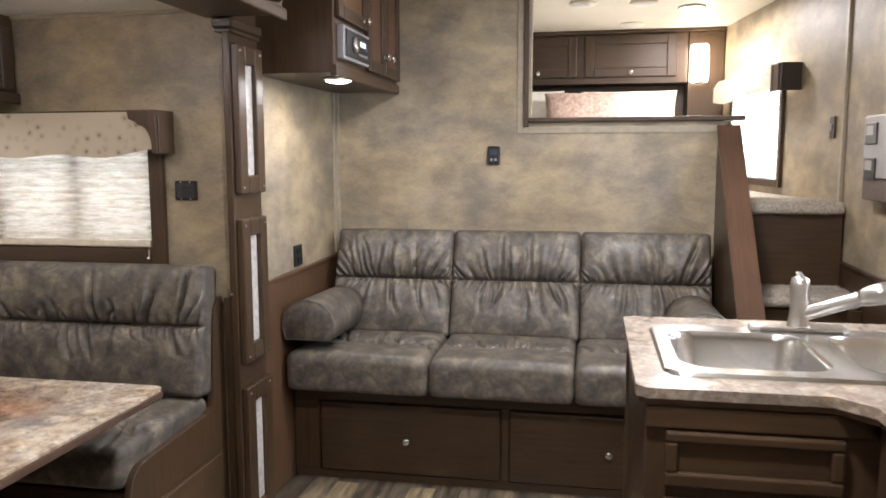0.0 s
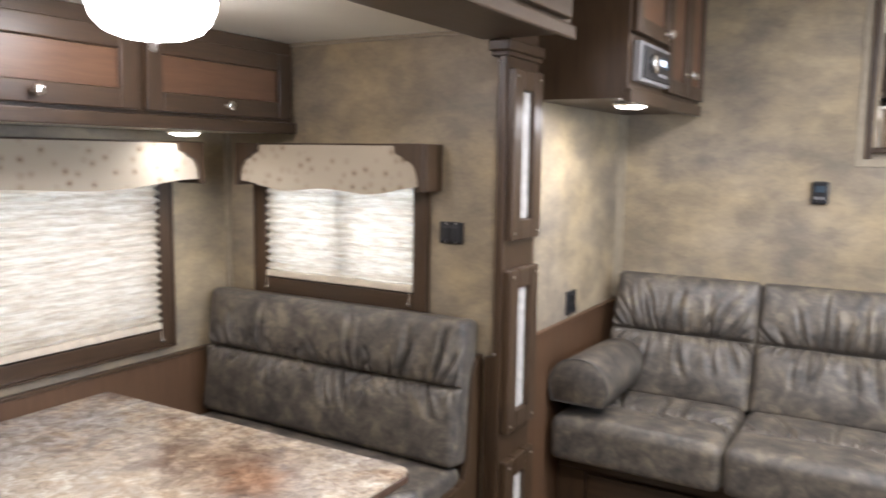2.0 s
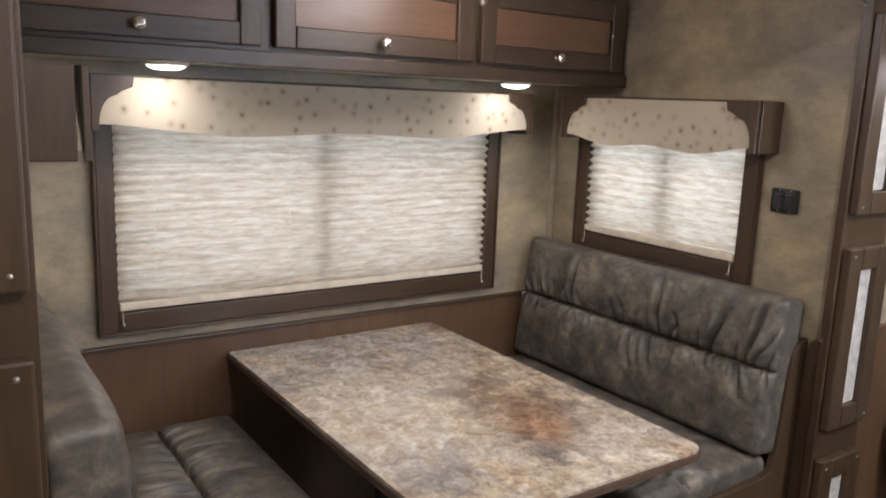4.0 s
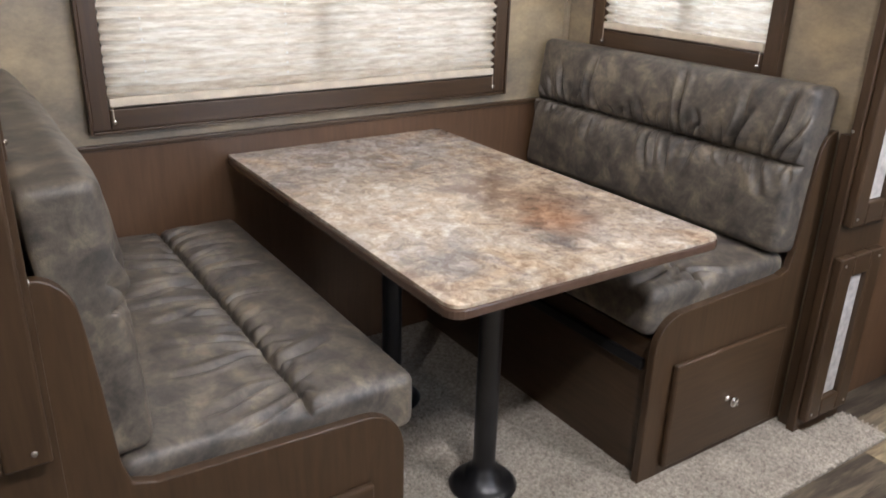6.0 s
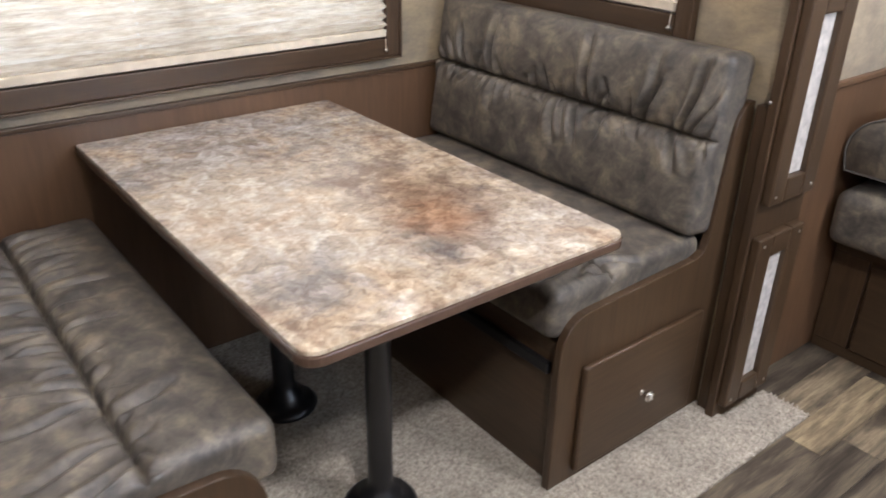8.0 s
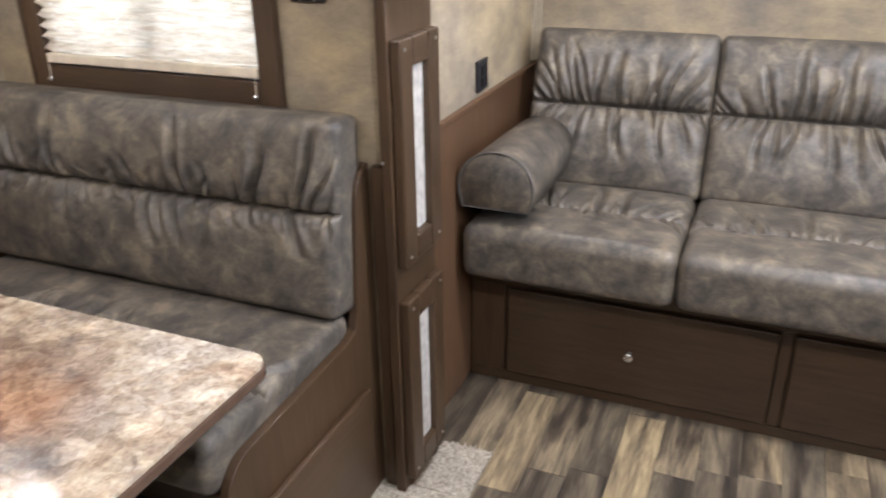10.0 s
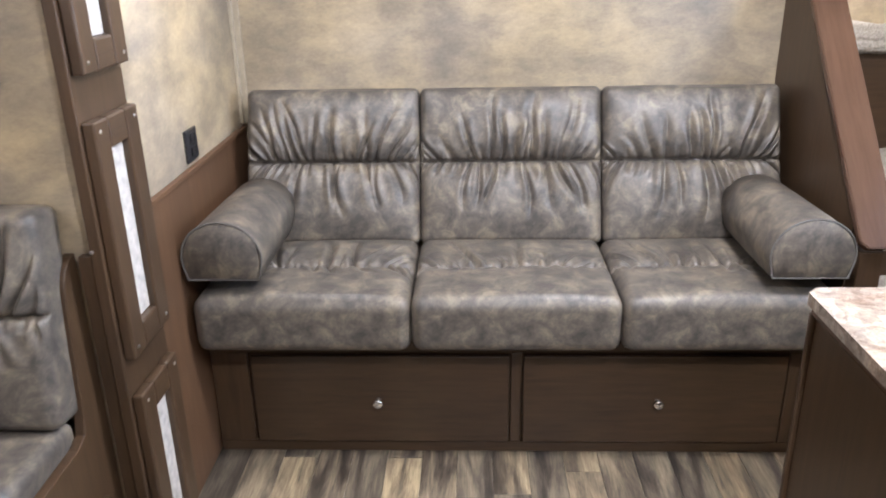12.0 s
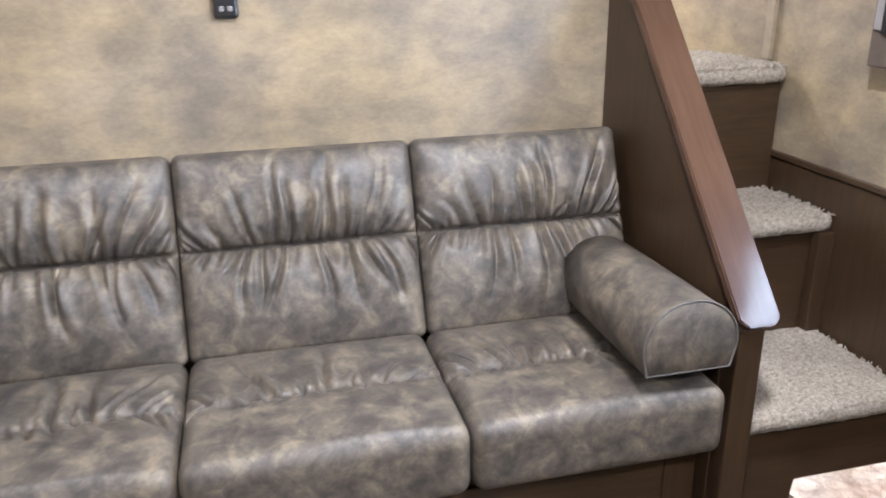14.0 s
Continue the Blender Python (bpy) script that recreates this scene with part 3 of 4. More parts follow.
# ---- windows with pleated shades and valances ----
def window(name, m, hole, blind, val, frame_z, label, lamp):
    """hole and blind as (u0, u1, z0, z1) on the wall's face; val as (u0, u1, z0, z1)."""
    w = thing(name, m, label, "window", kind="structure")
    u0, u1, z0, z1 = hole
    fb = frame_z
    a, b = blind[0] - 0.048, blind[1] + 0.048
    # wood surround on the wall's face
    box("frame", a, a + 0.045, -0.022, -0.001, fb, z1 + 0.03, WOOD_Z, w)
    box("frame", b - 0.045, b, -0.022, -0.001, fb, z1 + 0.03, WOOD_Z, w)
    box("frame", a + 0.0455, b - 0.0455, -0.022, -0.001, fb, blind[2] - 0.012, WOOD_X, w)
    box("frame", a - 0.008, a - 0.0005, -0.028, -0.001, fb - 0.008, z1 + 0.03, WOOD_Z, w, 0.002)
    box("frame", b + 0.0005, b + 0.008, -0.028, -0.001, fb - 0.008, z1 + 0.03, WOOD_Z, w, 0.002)
    box("sill", a, b, -0.028, -0.001, fb - 0.008, fb - 0.0005, WOOD_X, w, 0.002)
    # outer sash with its dividing bar
    mid = (u0 + u1) / 2
    for p, q, r, s in ((u0, u0 + 0.025, z0, z1), (u1 - 0.025, u1, z0, z1), (u0 + 0.026, u1 - 0.026, z0, z0 + 0.025), (u0 + 0.026, u1 - 0.026, z1 - 0.025, z1), (mid - 0.02, mid + 0.02, z0 + 0.026, z1 - 0.026)):
        box("sash", p, q, 0.022, 0.048, r, s, BLACKM, w, 0.002)
    for p, q in ((u0 + 0.02, mid - 0.015), (mid + 0.015, u1 - 0.02)):
        g = box("pane", p, q, 0.033, 0.037, z0 + 0.02, z1 - 0.02, GLASS, w, 0)
        g.visible_shadow = False
    # pleated shade
    pitch = 0.027
    n = int((blind[3] - blind[2] - 0.015) / pitch) * 2
    bm = bmesh.new()
    rows = []
    nu = 48
    for k in range(n + 1):
        z = blind[2] + 0.015 + k * pitch / 2
        y = -0.020 if k % 2 else -0.003
        wob = 0.005 if k % 2 else -0.003
        rows.append([bm.verts.new((blind[0] - wob + (blind[1] - blind[0] + 2 * wob) * i / nu, y + 0.0014 * math.sin(i * 0.9 + k * 0.37), z + 0.0016 * math.sin(i * 0.45 + (k // 2) * 1.7))) for i in range(nu + 1)])
    for p, q in zip(rows, rows[1:]):
        for i in range(nu):
            bm.faces.new((p[i], p[i + 1], q[i + 1], q[i]))
    tagged(finish("shade", bm, BLIND, w), "cream woven pleated shade")
    box("shade_rail", blind[0], blind[1], -0.024, -0.003, blind[2] - 0.006, blind[2] + 0.016, RAIL_M, w, 0.003)
    for p in (blind[0] + 0.006, blind[1] - 0.006):
        lathe("clip", [(0.006, 0.0), (0.008, 0.006), (0.004, 0.014)], CHROME, w, pose(p, -0.022, blind[2] - 0.045, 90), 10)
        tube("cord", [(p, -0.026, blind[2]), (p, -0.027, blind[2] - 0.045)], 0.0012, RAIL_M, w)
    for f in (0.08, 0.4, 0.7):
        p = blind[0] + f * (blind[1] - blind[0])
        bm = bmesh.new()
        for k in range(int(n / 2)):
            put_box(bm, p - 0.0018, p + 0.0018, -0.0225, -0.0205, blind[2] + 0.024 + k * pitch, blind[2] + 0.030 + k * pitch)
        finish("cord_stitch", bm, WHITE, w)
    # valance: wood ends, top, and a wavy fabric front
    v0, v1, vz0, vz1 = val
    d = 0.10
    for p, q in ((v0, v0 + 0.014), (v1 - 0.014, v1)):
        box("valance_end", p, q, -d, -0.001, vz0, vz1, WOOD_Z, w)
    box("valance_top", v0 + 0.0145, v1 - 0.0145, -d, -0.001, vz1 - 0.014, vz1, WOOD_X, w)
    top, low = vz1, vz0
    fabric = [(v0 + 0.03, top - 0.006), (v1 - 0.03, top - 0.006)]
    k = 40
    for i in range(k + 1):
        u = v1 - 0.008 - (v1 - v0 - 0.016) * i / k
        c = (u - v0) / (v1 - v0)
        fabric.append((u, low + 0.006 - 0.018 * math.sin(math.pi * c) ** 2 + 0.010 * math.cos(4 * math.pi * c)))
    tagged(prism("valance_cloth", fabric, "y", -d - 0.008, -d - 0.0005, PRINT, w), "tan leaf-print fabric")
    for s, e in ((1, v0), (-1, v1)):
        pts = [(0, 0), (0, top - low), (0.105, top - low), (0.10, top - low - 0.030), (0.075, top - low - 0.040), (0.060, top - low - 0.052)]
        for i in range(7):
            a_ = math.pi / 2 * i / 6
            pts.append((0.060 - 0.042 * math.sin(a_), top - low - 0.052 - 0.075 * (1 - math.cos(a_))))
        pts.append((0.018, 0.0))
        prism("bracket", [(e + s * p, low + q) for p, q in pts], "y", -d - 0.020, -d - 0.0085, WOOD_Z, w, 0.002)
    lp = area_lamp("window_daylight", m @ pose((u0 + u1) / 2, 0.16, (z0 + z1) / 2, -90, 0, 0), u1 - u0, z1 - z0, lamp, COOL)
    return w


window("window_1", WEST, W1, (1.0, 2.245, 0.905, 1.44), (0.93, 2.36, 1.395, 1.535), 0.838, "wide window with a lowered cream pleated shade and leaf-print valance", 7.3)
window("window_2", END_N, W2, (-2.36, -1.737, 1.068, 1.44), (-2.41, -1.64, 1.39, 1.535), 1.0, "small window with a lowered cream pleated shade and leaf-print valance", 4.5)
window("window_3", END_S, (-W2[1], -W2[0], W2[2], W2[3]), (1.737, 2.36, 1.068, 1.44), (1.64, 2.41, 1.39, 1.535), 1.0, "small window with a lowered cream pleated shade and leaf-print valance", 4)

# plain window over the sink
kw = thing("window_4", EAST, "dark-framed window over the sink counter", "window", kind="structure")
for p, q, r, s in ((KW[0], KW[0] + 0.03, KW[2], KW[3]), (KW[1] - 0.03, KW[1], KW[2], KW[3]), (KW[0] + 0.031, KW[1] - 0.031, KW[2], KW[2] + 0.03), (KW[0] + 0.031, KW[1] - 0.031, KW[3] - 0.03, KW[3])):
    box("frame", p, q, -0.015, 0.05, r, s, WOOD_X, kw)
box("pane", KW[0] + 0.025, KW[1] - 0.025, 0.03, 0.034, KW[2] + 0.025, KW[3] - 0.025, GLASS, kw, 0).visible_shadow = False
area_lamp("window_daylight", EAST @ pose((KW[0] + KW[1]) / 2, 0.30, (KW[2] + KW[3]) / 2, -90, 0, 0), 1.0, 0.6, 30, COOL)

# ---- slide posts with framed inlay panels ----
def post(y0, y1, sign, shift=0.0):
    p = thing("post", pose(-1.46 + shift, (y0 + y1) / 2, 0), "dark wood post with three screwed frames and pale inlays", "post", "slide-out posts", "structure")
    c = (y0 + y1) / 2

    def pb(name, x0, x1, a, b, z0, z1, mat, bevel=0.003):
        return box(name, x0 + 1.46, x1 + 1.46, a - c, b - c, z0, z1, mat, p, bevel)

    pb("body", -1.468 + shift * 0.9, -1.428, y0, y1, 0.0, 1.84, WOOD_Z)
    pb("capital", -1.482, -1.412, y0 - 0.012, y1 + 0.012, 1.805, 1.838, WOOD_Y, 0.006)
    pb("capital", -1.475, -1.418, y0 - 0.006, y1 + 0.006, 1.79, 1.8045, WOOD_Y, 0.004)
    pb("head", -1.468, -1.43, y0 + 0.011, y1, 1.841, CEIL - 0.002, WOOD_Z)
    inner = (y0 + 0.01, y1 - 0.015) if sign > 0 else (y0 + 0.015, y1 - 0.01)
    for z0, z1 in ((1.25, 1.757), (0.655, 1.163), (0.055, 0.566)):
        a, b = inner
        e, t = 0.062, 0.062
        pb("frame", -1.4275, -1.402, a, a + e, z0, z1, WOOD_Z, 0.005)
        pb("frame", -1.4275, -1.402, b - e, b, z0, z1, WOOD_Z, 0.005)
        pb("frame", -1.4275, -1.402, a + e + 0.0005, b - e - 0.0005, z0, z0 + t, WOOD_Y, 0.005)
        pb("frame", -1.4275, -1.402, a + e + 0.0005, b - e - 0.0005, z1 - t, z1, WOOD_Y, 0.005)
        tagged(pb("inlay", -1.4275, -1.418, a + e + 0.001, b - e - 0.001, z0 + t + 0.001, z1 - t - 0.001, INLAY, 0.001), "pale birch inlay")
        for y in (a + 0.022, b - 0.022):
            for z in (z0 + 0.022, z1 - 0.022):
                screw(p, 0.058, y - c, z)
    for z in (0.905, 1.775):
        lathe("screw", [(0.0045, -0.002), (0.0045, 0.001), (0.003, 0.0025)], NICKEL, p, pose(0.012, (y0 if sign > 0 else y1) - c, z, 90 * sign), 10)
    return p


post(2.545, 2.775, 1, 0.017)
post(0.438, 0.668, -1)

# soffit cabinet over the slide opening
sof = thing("soffit_cabinet", pose(-1.33, 1.6, 1.84), "dark wood soffit with pale-panelled cabinet doors", "cabinet")
box("body", -0.165, 0.11, -2.85, 0.955, 0.0, 0.33, WOOD_Y, sof)
box("rail", 0.11, 0.124, -2.85, 0.96, -0.018, 0.02, WOOD_Y, sof, 0.005)
for k in range(5):
    a = 0.90 - 0.66 * (k + 1) + 0.02
    b = 0.90 - 0.66 * k
    d = new("door")
    d.parent = sof
    box("frame", 0.1105, 0.135, a, b, 0.03, 0.08, WOOD_Y, d, 0.004)
    box("frame", 0.1105, 0.135, a, b, 0.26, 0.31, WOOD_Y, d, 0.004)
    box("frame", 0.1105, 0.135, a, a + 0.05, 0.0805, 0.2595, WOOD_Z, d, 0.004)
    box("frame", 0.1105, 0.135, b - 0.05, b, 0.0805, 0.2595, WOOD_Z, d, 0.004)
    box("panel", 0.1105, 0.122, a + 0.051, b - 0.051, 0.081, 0.259, DOORPALE, d, 0.002)

# ---- overhead cabinet of the slide-out ----
oc = thing("overhead_cabinet", pose(FAR, 1.62, 1.575), "dark-stained wood overhead cabinet with three lift-up doors", "cabinet")
box("body", 0.001, 0.32, S0 - 1.62 + 0.001, S1 - 1.62 - 0.001, 0, 0.2995, WOOD_Y, oc)
tagged(box("underside", 0.0015, 0.309, S0 - 1.62 + 0.0015, S1 - 1.62 - 0.0015, -0.004, -0.0005, CREAM, oc, 0), "cream underside panel")
box("light_rail", 0.31, 0.338, S0 - 1.62 + 0.001, S1 - 1.62 - 0.001, -0.008, 0.03, WOOD_Y, oc, 0.004)
for a, b in ((0.70, 1.285), (1.32, 1.925), (1.955, 2.545)):
    a, b = a - 1.62, b - 1.62
    d = new("door")
    d.parent = oc
    d.location = (0.3205, 0, 0)
    z0, z1, fw = 0.04, 0.255, 0.055
    box("stile", 0, 0.022, a, a + fw, z0, z1, WOOD_Z, d, 0.004)
    box("stile", 0, 0.022, b - fw, b, z0, z1, WOOD_Z, d, 0.004)
    box("rail", 0, 0.022, a + fw + 0.0004, b - fw - 0.0004, z0, z0 + fw, WOOD_Y, d, 0.004)
    box("rail", 0, 0.022, a + fw + 0.0004, b - fw - 0.0004, z1 - fw, z1, WOOD_Y, d, 0.004)
    box("panel", 0, 0.010, a + fw + 0.001, b - fw - 0.001, z0 + fw + 0.001, z1 - fw - 0.001, WOOD_P, d, 0.001)
    knob(d, pose(0.022, (a + b) / 2 + 0.0, z0 + 0.03, 0, 90, 0))


def puck(x, y, z, watts, r=0.05, label="round lit puck light under a cabinet"):
    p = thing("puck_light", pose(x, y, z), label, "lamp", "puck lights")
    lathe("rim", [(r, 0.0), (r + 0.006, -0.003), (r + 0.004, -0.009), (r - 0.004, -0.012)], NICKEL, p)
    lathe("lens", [(r - 0.004, -0.008), (r - 0.006, -0.014), (r * 0.6, -0.020), (0.004, -0.022)], PUCK, p)
    area_lamp("puck_glow", pose(x, y, z - 0.026), 2 * r, 0, watts, WARM, "DISK")


puck(-2.36, 1.09, 1.571, 0.9)
puck(-2.36, 2.20, 1.571, 0.9)

# dome light
dl = thing("dome_light", pose(-1.87, 1.685, S_CEIL), "lit opal glass dome light with bronze rim on the low ceiling", "lamp")
tagged(lathe("rim", [(0.144, 0.0), (0.153, -0.006), (0.153, -0.020), (0.144, -0.036), (0.136, -0.036)], BRONZE, dl, seg=48), "dark bronze rim")
lathe("bowl", [(0.140, -0.034), (0.138, -0.055), (0.126, -0.085), (0.105, -0.108), (0.070, -0.122), (0.030, -0.128), (0.006, -0.129)], BOWL, dl, seg=48)
lathe("finial", [(0.012, -0.128), (0.014, -0.134), (0.007, -0.141), (0.009, -0.147), (0.004, -0.153)], NICKEL, dl, seg=16)


# ---- dinette ----
def bench(s, seed):
    """A dinette bench against an end wall; s is 1 for the north end and -1 for the south end."""
    b = thing("dinette_bench", pose(-1.49, 1.62, 0), "dark wood dinette bench with brown-grey distressed leather cushions", "bench", "dinette benches")

    def sy(y):
        return s * (y - 1.62)

    def bb(name, x0, x1, y0, y1, z0, z1, mat, bevel=0.003):
        a, c = sorted((sy(y0), sy(y1)))
        return box(name, x0 + 1.49, x1 + 1.49, a, c, z0, z1, mat, b, bevel)

    bb("base", FAR + 0.012, -1.512, 2.0, S1 - 0.002, 0.014, 0.415, WOOD_X)
    bb("ledge", FAR + 0.02, -1.53, 1.985, 1.9995, 0.33, 0.36, BLACKM)
    # rounded end panel
    pts = [(1.975, 0.014), (1.975, 0.40)]
    for k in range(1, 9):
        a = math.pi / 2 * k / 8
        pts.append((1.975 + 0.085 * (1 - math.cos(a)), 0.40 + 0.095 * math.sin(a)))
    pts += [(2.44, 0.508), (2.475, 0.52), (2.487, 0.56), (2.498, 0.70), (2.508, 0.80)]
    for k in range(1, 7):
        a = math.pi / 2 * k / 6
        pts.append((2.512 + 0.06 * (1 - math.cos(a)), 0.82 + 0.072 * math.sin(a)))
    top = S1 - 0.002 if s < 0 else 2.578
    pts += [(top, 0.892), (top, 0.014)]
    prism("end_panel", [(sy(y), z) for y, z in pts], "x", -0.016, 0.006, WOOD_Z, b, 0.003)
    # drawer front on the end panel
    d = new("drawer_front")
    d.parent = b
    d.location = (0.006, 0, 0)
    a, c = sorted((sy(2.05), sy(2.50)))
    box("face", 0.0005, 0.018, a, c, 0.045, 0.352, WOOD_Y, d, 0.006)
    knob(d, pose(0.018, sy(2.275), 0.19, 0, 90, 0))
    # cushions
    w = 1.045
    h = 0.525 if s > 0 else 0.555
    seatm = pose(-1.506 - w + 1.49, sy(1.965) if s > 0 else sy(2.49), 0.556 if s > 0 else 0.545, -90, 0, 0)
    sv = 0.19 if s > 0 else h - 0.222
    cushion("seat_cushion", w, h, 0.125, 0.026, LEATHER, b, seatm, 0.016, (sv,), gather(w, sv, 26, seed, 0.15, 0.20, 0.25, 0.017), res=0.0033, seed=seed)
    if s > 0:
        bw, bh, sz, rad = 1.06, 0.450, 0.243, 0.026
        bm_ = pose(-1.494 - bw + 1.49, sy(2.408), 0.569, -7.5, 0, 0)
    else:
        bw, bh, sz, rad = 1.06, 0.467, 0.255, 0.024
        bm_ = pose(-1.515 + 1.49, sy(2.425), 0.551, -4, 0, 180)
    cushion("back_cushion", bw, bh, 0.115, rad, LEATHER, b, bm_, 0.026, (sz,), gather(bw, sz, 26, seed + 7, 0.19, 0.12, 0.45, 0.025), res=0.0032, seed=seed + 3)
    return b


bench(1, 11)
bench(-1, 23)

tb = thing("dinette_table", pose(-1.98, 1.65, 0), "stone-look laminate dinette table on black pedestal legs", "table")


def rounded(x0, x1, y0, y1, r, k=6, near_only=True):
    pts = []
    for cx, cy, a0, rr in ((x1 - r, y1 - r, 0, r), (x0 + 0.005, y1 - 0.005, 90, 0.005), (x0 + 0.005, y0 + 0.005, 180, 0.005), (x1 - r, y0 + r, 270, r)):
        for i in range(k + 1):
            a = radians(a0 + 90 * i / k)
            pts.append((cx + rr * math.cos(a), cy + rr * math.sin(a)))
    return pts


prism("top", rounded(-0.572, 0.592, -0.347, 0.378, 0.035), "z", 0.727, 0.735, TABLETOP, tb, 0.001)
tagged(prism("edge", rounded(-0.573, 0.595, -0.350, 0.381, 0.037), "z", 0.706, 0.7268, EDGE, tb, 0.004), "dark brown table edge")
for x in (0.285, -0.19):
    tagged(lathe("leg", [(0.0, 0.014), (0.086, 0.014), (0.088, 0.022), (0.075, 0.034), (0.05, 0.040), (0.046, 0.065), (0.032, 0.072), (0.029, 0.10), (0.029, 0.66), (0.06, 0.68), (0.085, 0.706)], BLACKM, tb, pose(x, -0.02, 0), 32), "black pedestal leg")


# ---- sofa ----
def sofa():
    s = thing("sofa", pose(-0.55, 3.14, 0), "brown-grey distressed leather three-seat sofa over two wood drawers", "sofa")

    def sb(name, x0, x1, y0, y1, z0, z1, mat, bevel=0.003, parent=None):
        return box(name, x0 + 0.55, x1 + 0.55, y0 - 3.14, y1 - 3.14, z0, z1, mat, parent or s, bevel)

    sb("base", -1.455, 0.335, 3.165, 3.79, 0.0, 0.405, WOOD_X)
    sb("face_rail", -1.455, 0.335, 3.152, 3.1645, 0.345, 0.40, WOOD_X)
    sb("face_rail", -1.455, 0.335, 3.152, 3.1645, 0.0, 0.036, WOOD_X)
    for x0, x1 in ((-1.455, -1.345), (-0.56, -0.528), (0.25, 0.335)):
        sb("stile", x0, x1, 3.151, 3.1645, 0.0365, 0.3445, WOOD_Z)
    for x0, x1, kx in ((-1.333, -0.565, -0.956), (-0.523, 0.243, -0.126)):
        d = new("drawer")
        d.parent = s
        sb("face", x0, x1, 3.14, 3.1505, 0.042, 0.339, WOOD_X, 0.004, d)
        knob(d, pose(kx + 0.55, 0.0, 0.19, 90, 0, 0))
    xs = (-1.443, -0.842, -0.265, 0.318)
    ys = (3.02, 3.50)
    bx = (-1.405, -0.840, -0.256, 0.311)
    for k in range(3):
        w = xs[k + 1] - xs[k] - 0.002
        m = pose(xs[k] + 0.551, ys[0] - 3.14, 0.575, -90, 0, 0)
        f = gather(w, 0.245, 15, 40 + k, 0.17, 0.09, 1.7, 0.016)
        cushion("seat_cushion", w, ys[1] - ys[0], 0.165, 0.034, LEATHER, s, m, 0.013, (0.245,), f, res=0.0033, seed=60 + k)
        w = bx[k + 1] - bx[k] - 0.002
        m = pose(bx[k] + 0.551, 3.468 - 3.14, 0.565, -21, 0, 0)
        f = gather(w, 0.268, 22, 80 + k, 0.20, 0.19, 1.2, 0.017)
        cushion("back_cushion", w, 0.508, 0.15, 0.024, LEATHER, s, m, 0.034, (0.268,), f, res=0.0033, seed=90 + k)
    for x0, x1 in ((-1.450, -1.235), (0.103, 0.322)):
        # a roll with a flat underside; the front end carries piping
        w = x1 - x0
        n = 26
        ring = []
        for i in range(n + 1):
            a = math.pi * (1.06 - 1.12 * i / n)
            ring.append((w / 2 + w / 2 * math.cos(a) * 1.0, 0.062 + 0.10 * max(math.sin(a), -0.6)))
        ring = [(0.012, 0.0)] + ring + [(w - 0.012, 0.0)]
        bm = bmesh.new()
        loops = []
        cx, cz = w / 2, 0.07
        stations = [(0.0, 0.93), (0.006, 1.0), (0.0061, 1.0), (0.1, 1.012), (0.25, 1.0), (0.36, 0.99), (0.47, 0.96)]
        for y, sc in stations:
            loops.append([bm.verts.new((cx + (px - cx) * sc, y, cz + (pz - cz) * sc)) for px, pz in ring])
        for p, q in zip(loops, loops[1:]):
            for i in range(len(ring)):
                j = (i + 1) % len(ring)
                bm.faces.new((p[i], p[j], q[j], q[i]))
        bm.faces.new(loops[0])
        bm.faces.new(loops[-1])
        arm = finish("armrest", bm, LEATHER, s, True, pose(x0 + 0.55, 3.03 - 3.14, 0.632, -1.2, 0, 0))
        tube("piping", [(px, 0.003, pz) for px, pz in ring] + [(ring[0][0], 0.003, ring[0][1])], 0.0028, PIPING, arm)
    return s


sofa()

# ---- stairs to the loft ----
st = thing("stairs", pose(0.62, 3.05, 0), "three carpeted steps with dark wood risers up to the loft", "stairs")
STEPS = ((3.06, 3.44, 0.46), (3.43, 3.79, 0.80), (3.70, 4.10, 1.165))
for k, (y0, y1, z) in enumerate(STEPS):
    box("riser", 0.375 - 0.62, R_WALL - 0.012 - 0.62, y0 + 0.03 - 3.05, y1 + 0.03 - 3.05 if k < 2 else y1 - 3.05, 0.0 if k == 0 else STEPS[k - 1][2] - 0.02, z - 0.05, WOOD_X, st, 0.004)
    bm = bmesh.new()
    put_box(bm, 0.376 - 0.62, R_WALL - 0.011 - 0.62, y0 - 3.05, y1 + 0.029 - 3.05, z - 0.05, z, 0.018)
    bmesh.ops.subdivide_edges(bm, edges=[e for e in bm.edges if e.calc_length() > 0.1], cuts=24, use_grid_fill=True)
    for v in bm.verts:
        v.co += Vector((0, 0, 1)) * 0.004 * noise.noise(v.co * 40)
        v.co.y += 0.004 * noise.noise(v.co * 33 + Vector((5, 5, 5)))
    tagged(finish("tread", bm, CARPET, st, True), "beige carpeted tread")
for k, (y0, y1, z) in enumerate(STEPS):
    pile(st, [(0.38 - 0.62, R_WALL - 0.015 - 0.62, y0 - 3.052, y1 - 3.05)], z, 6 + k)
box("post", R_WALL - 0.06 - 0.62, R_WALL - 0.013 - 0.62, 3.42 - 3.05, 3.455 - 3.05, 0.461, 0.75, WOOD_Z, st)

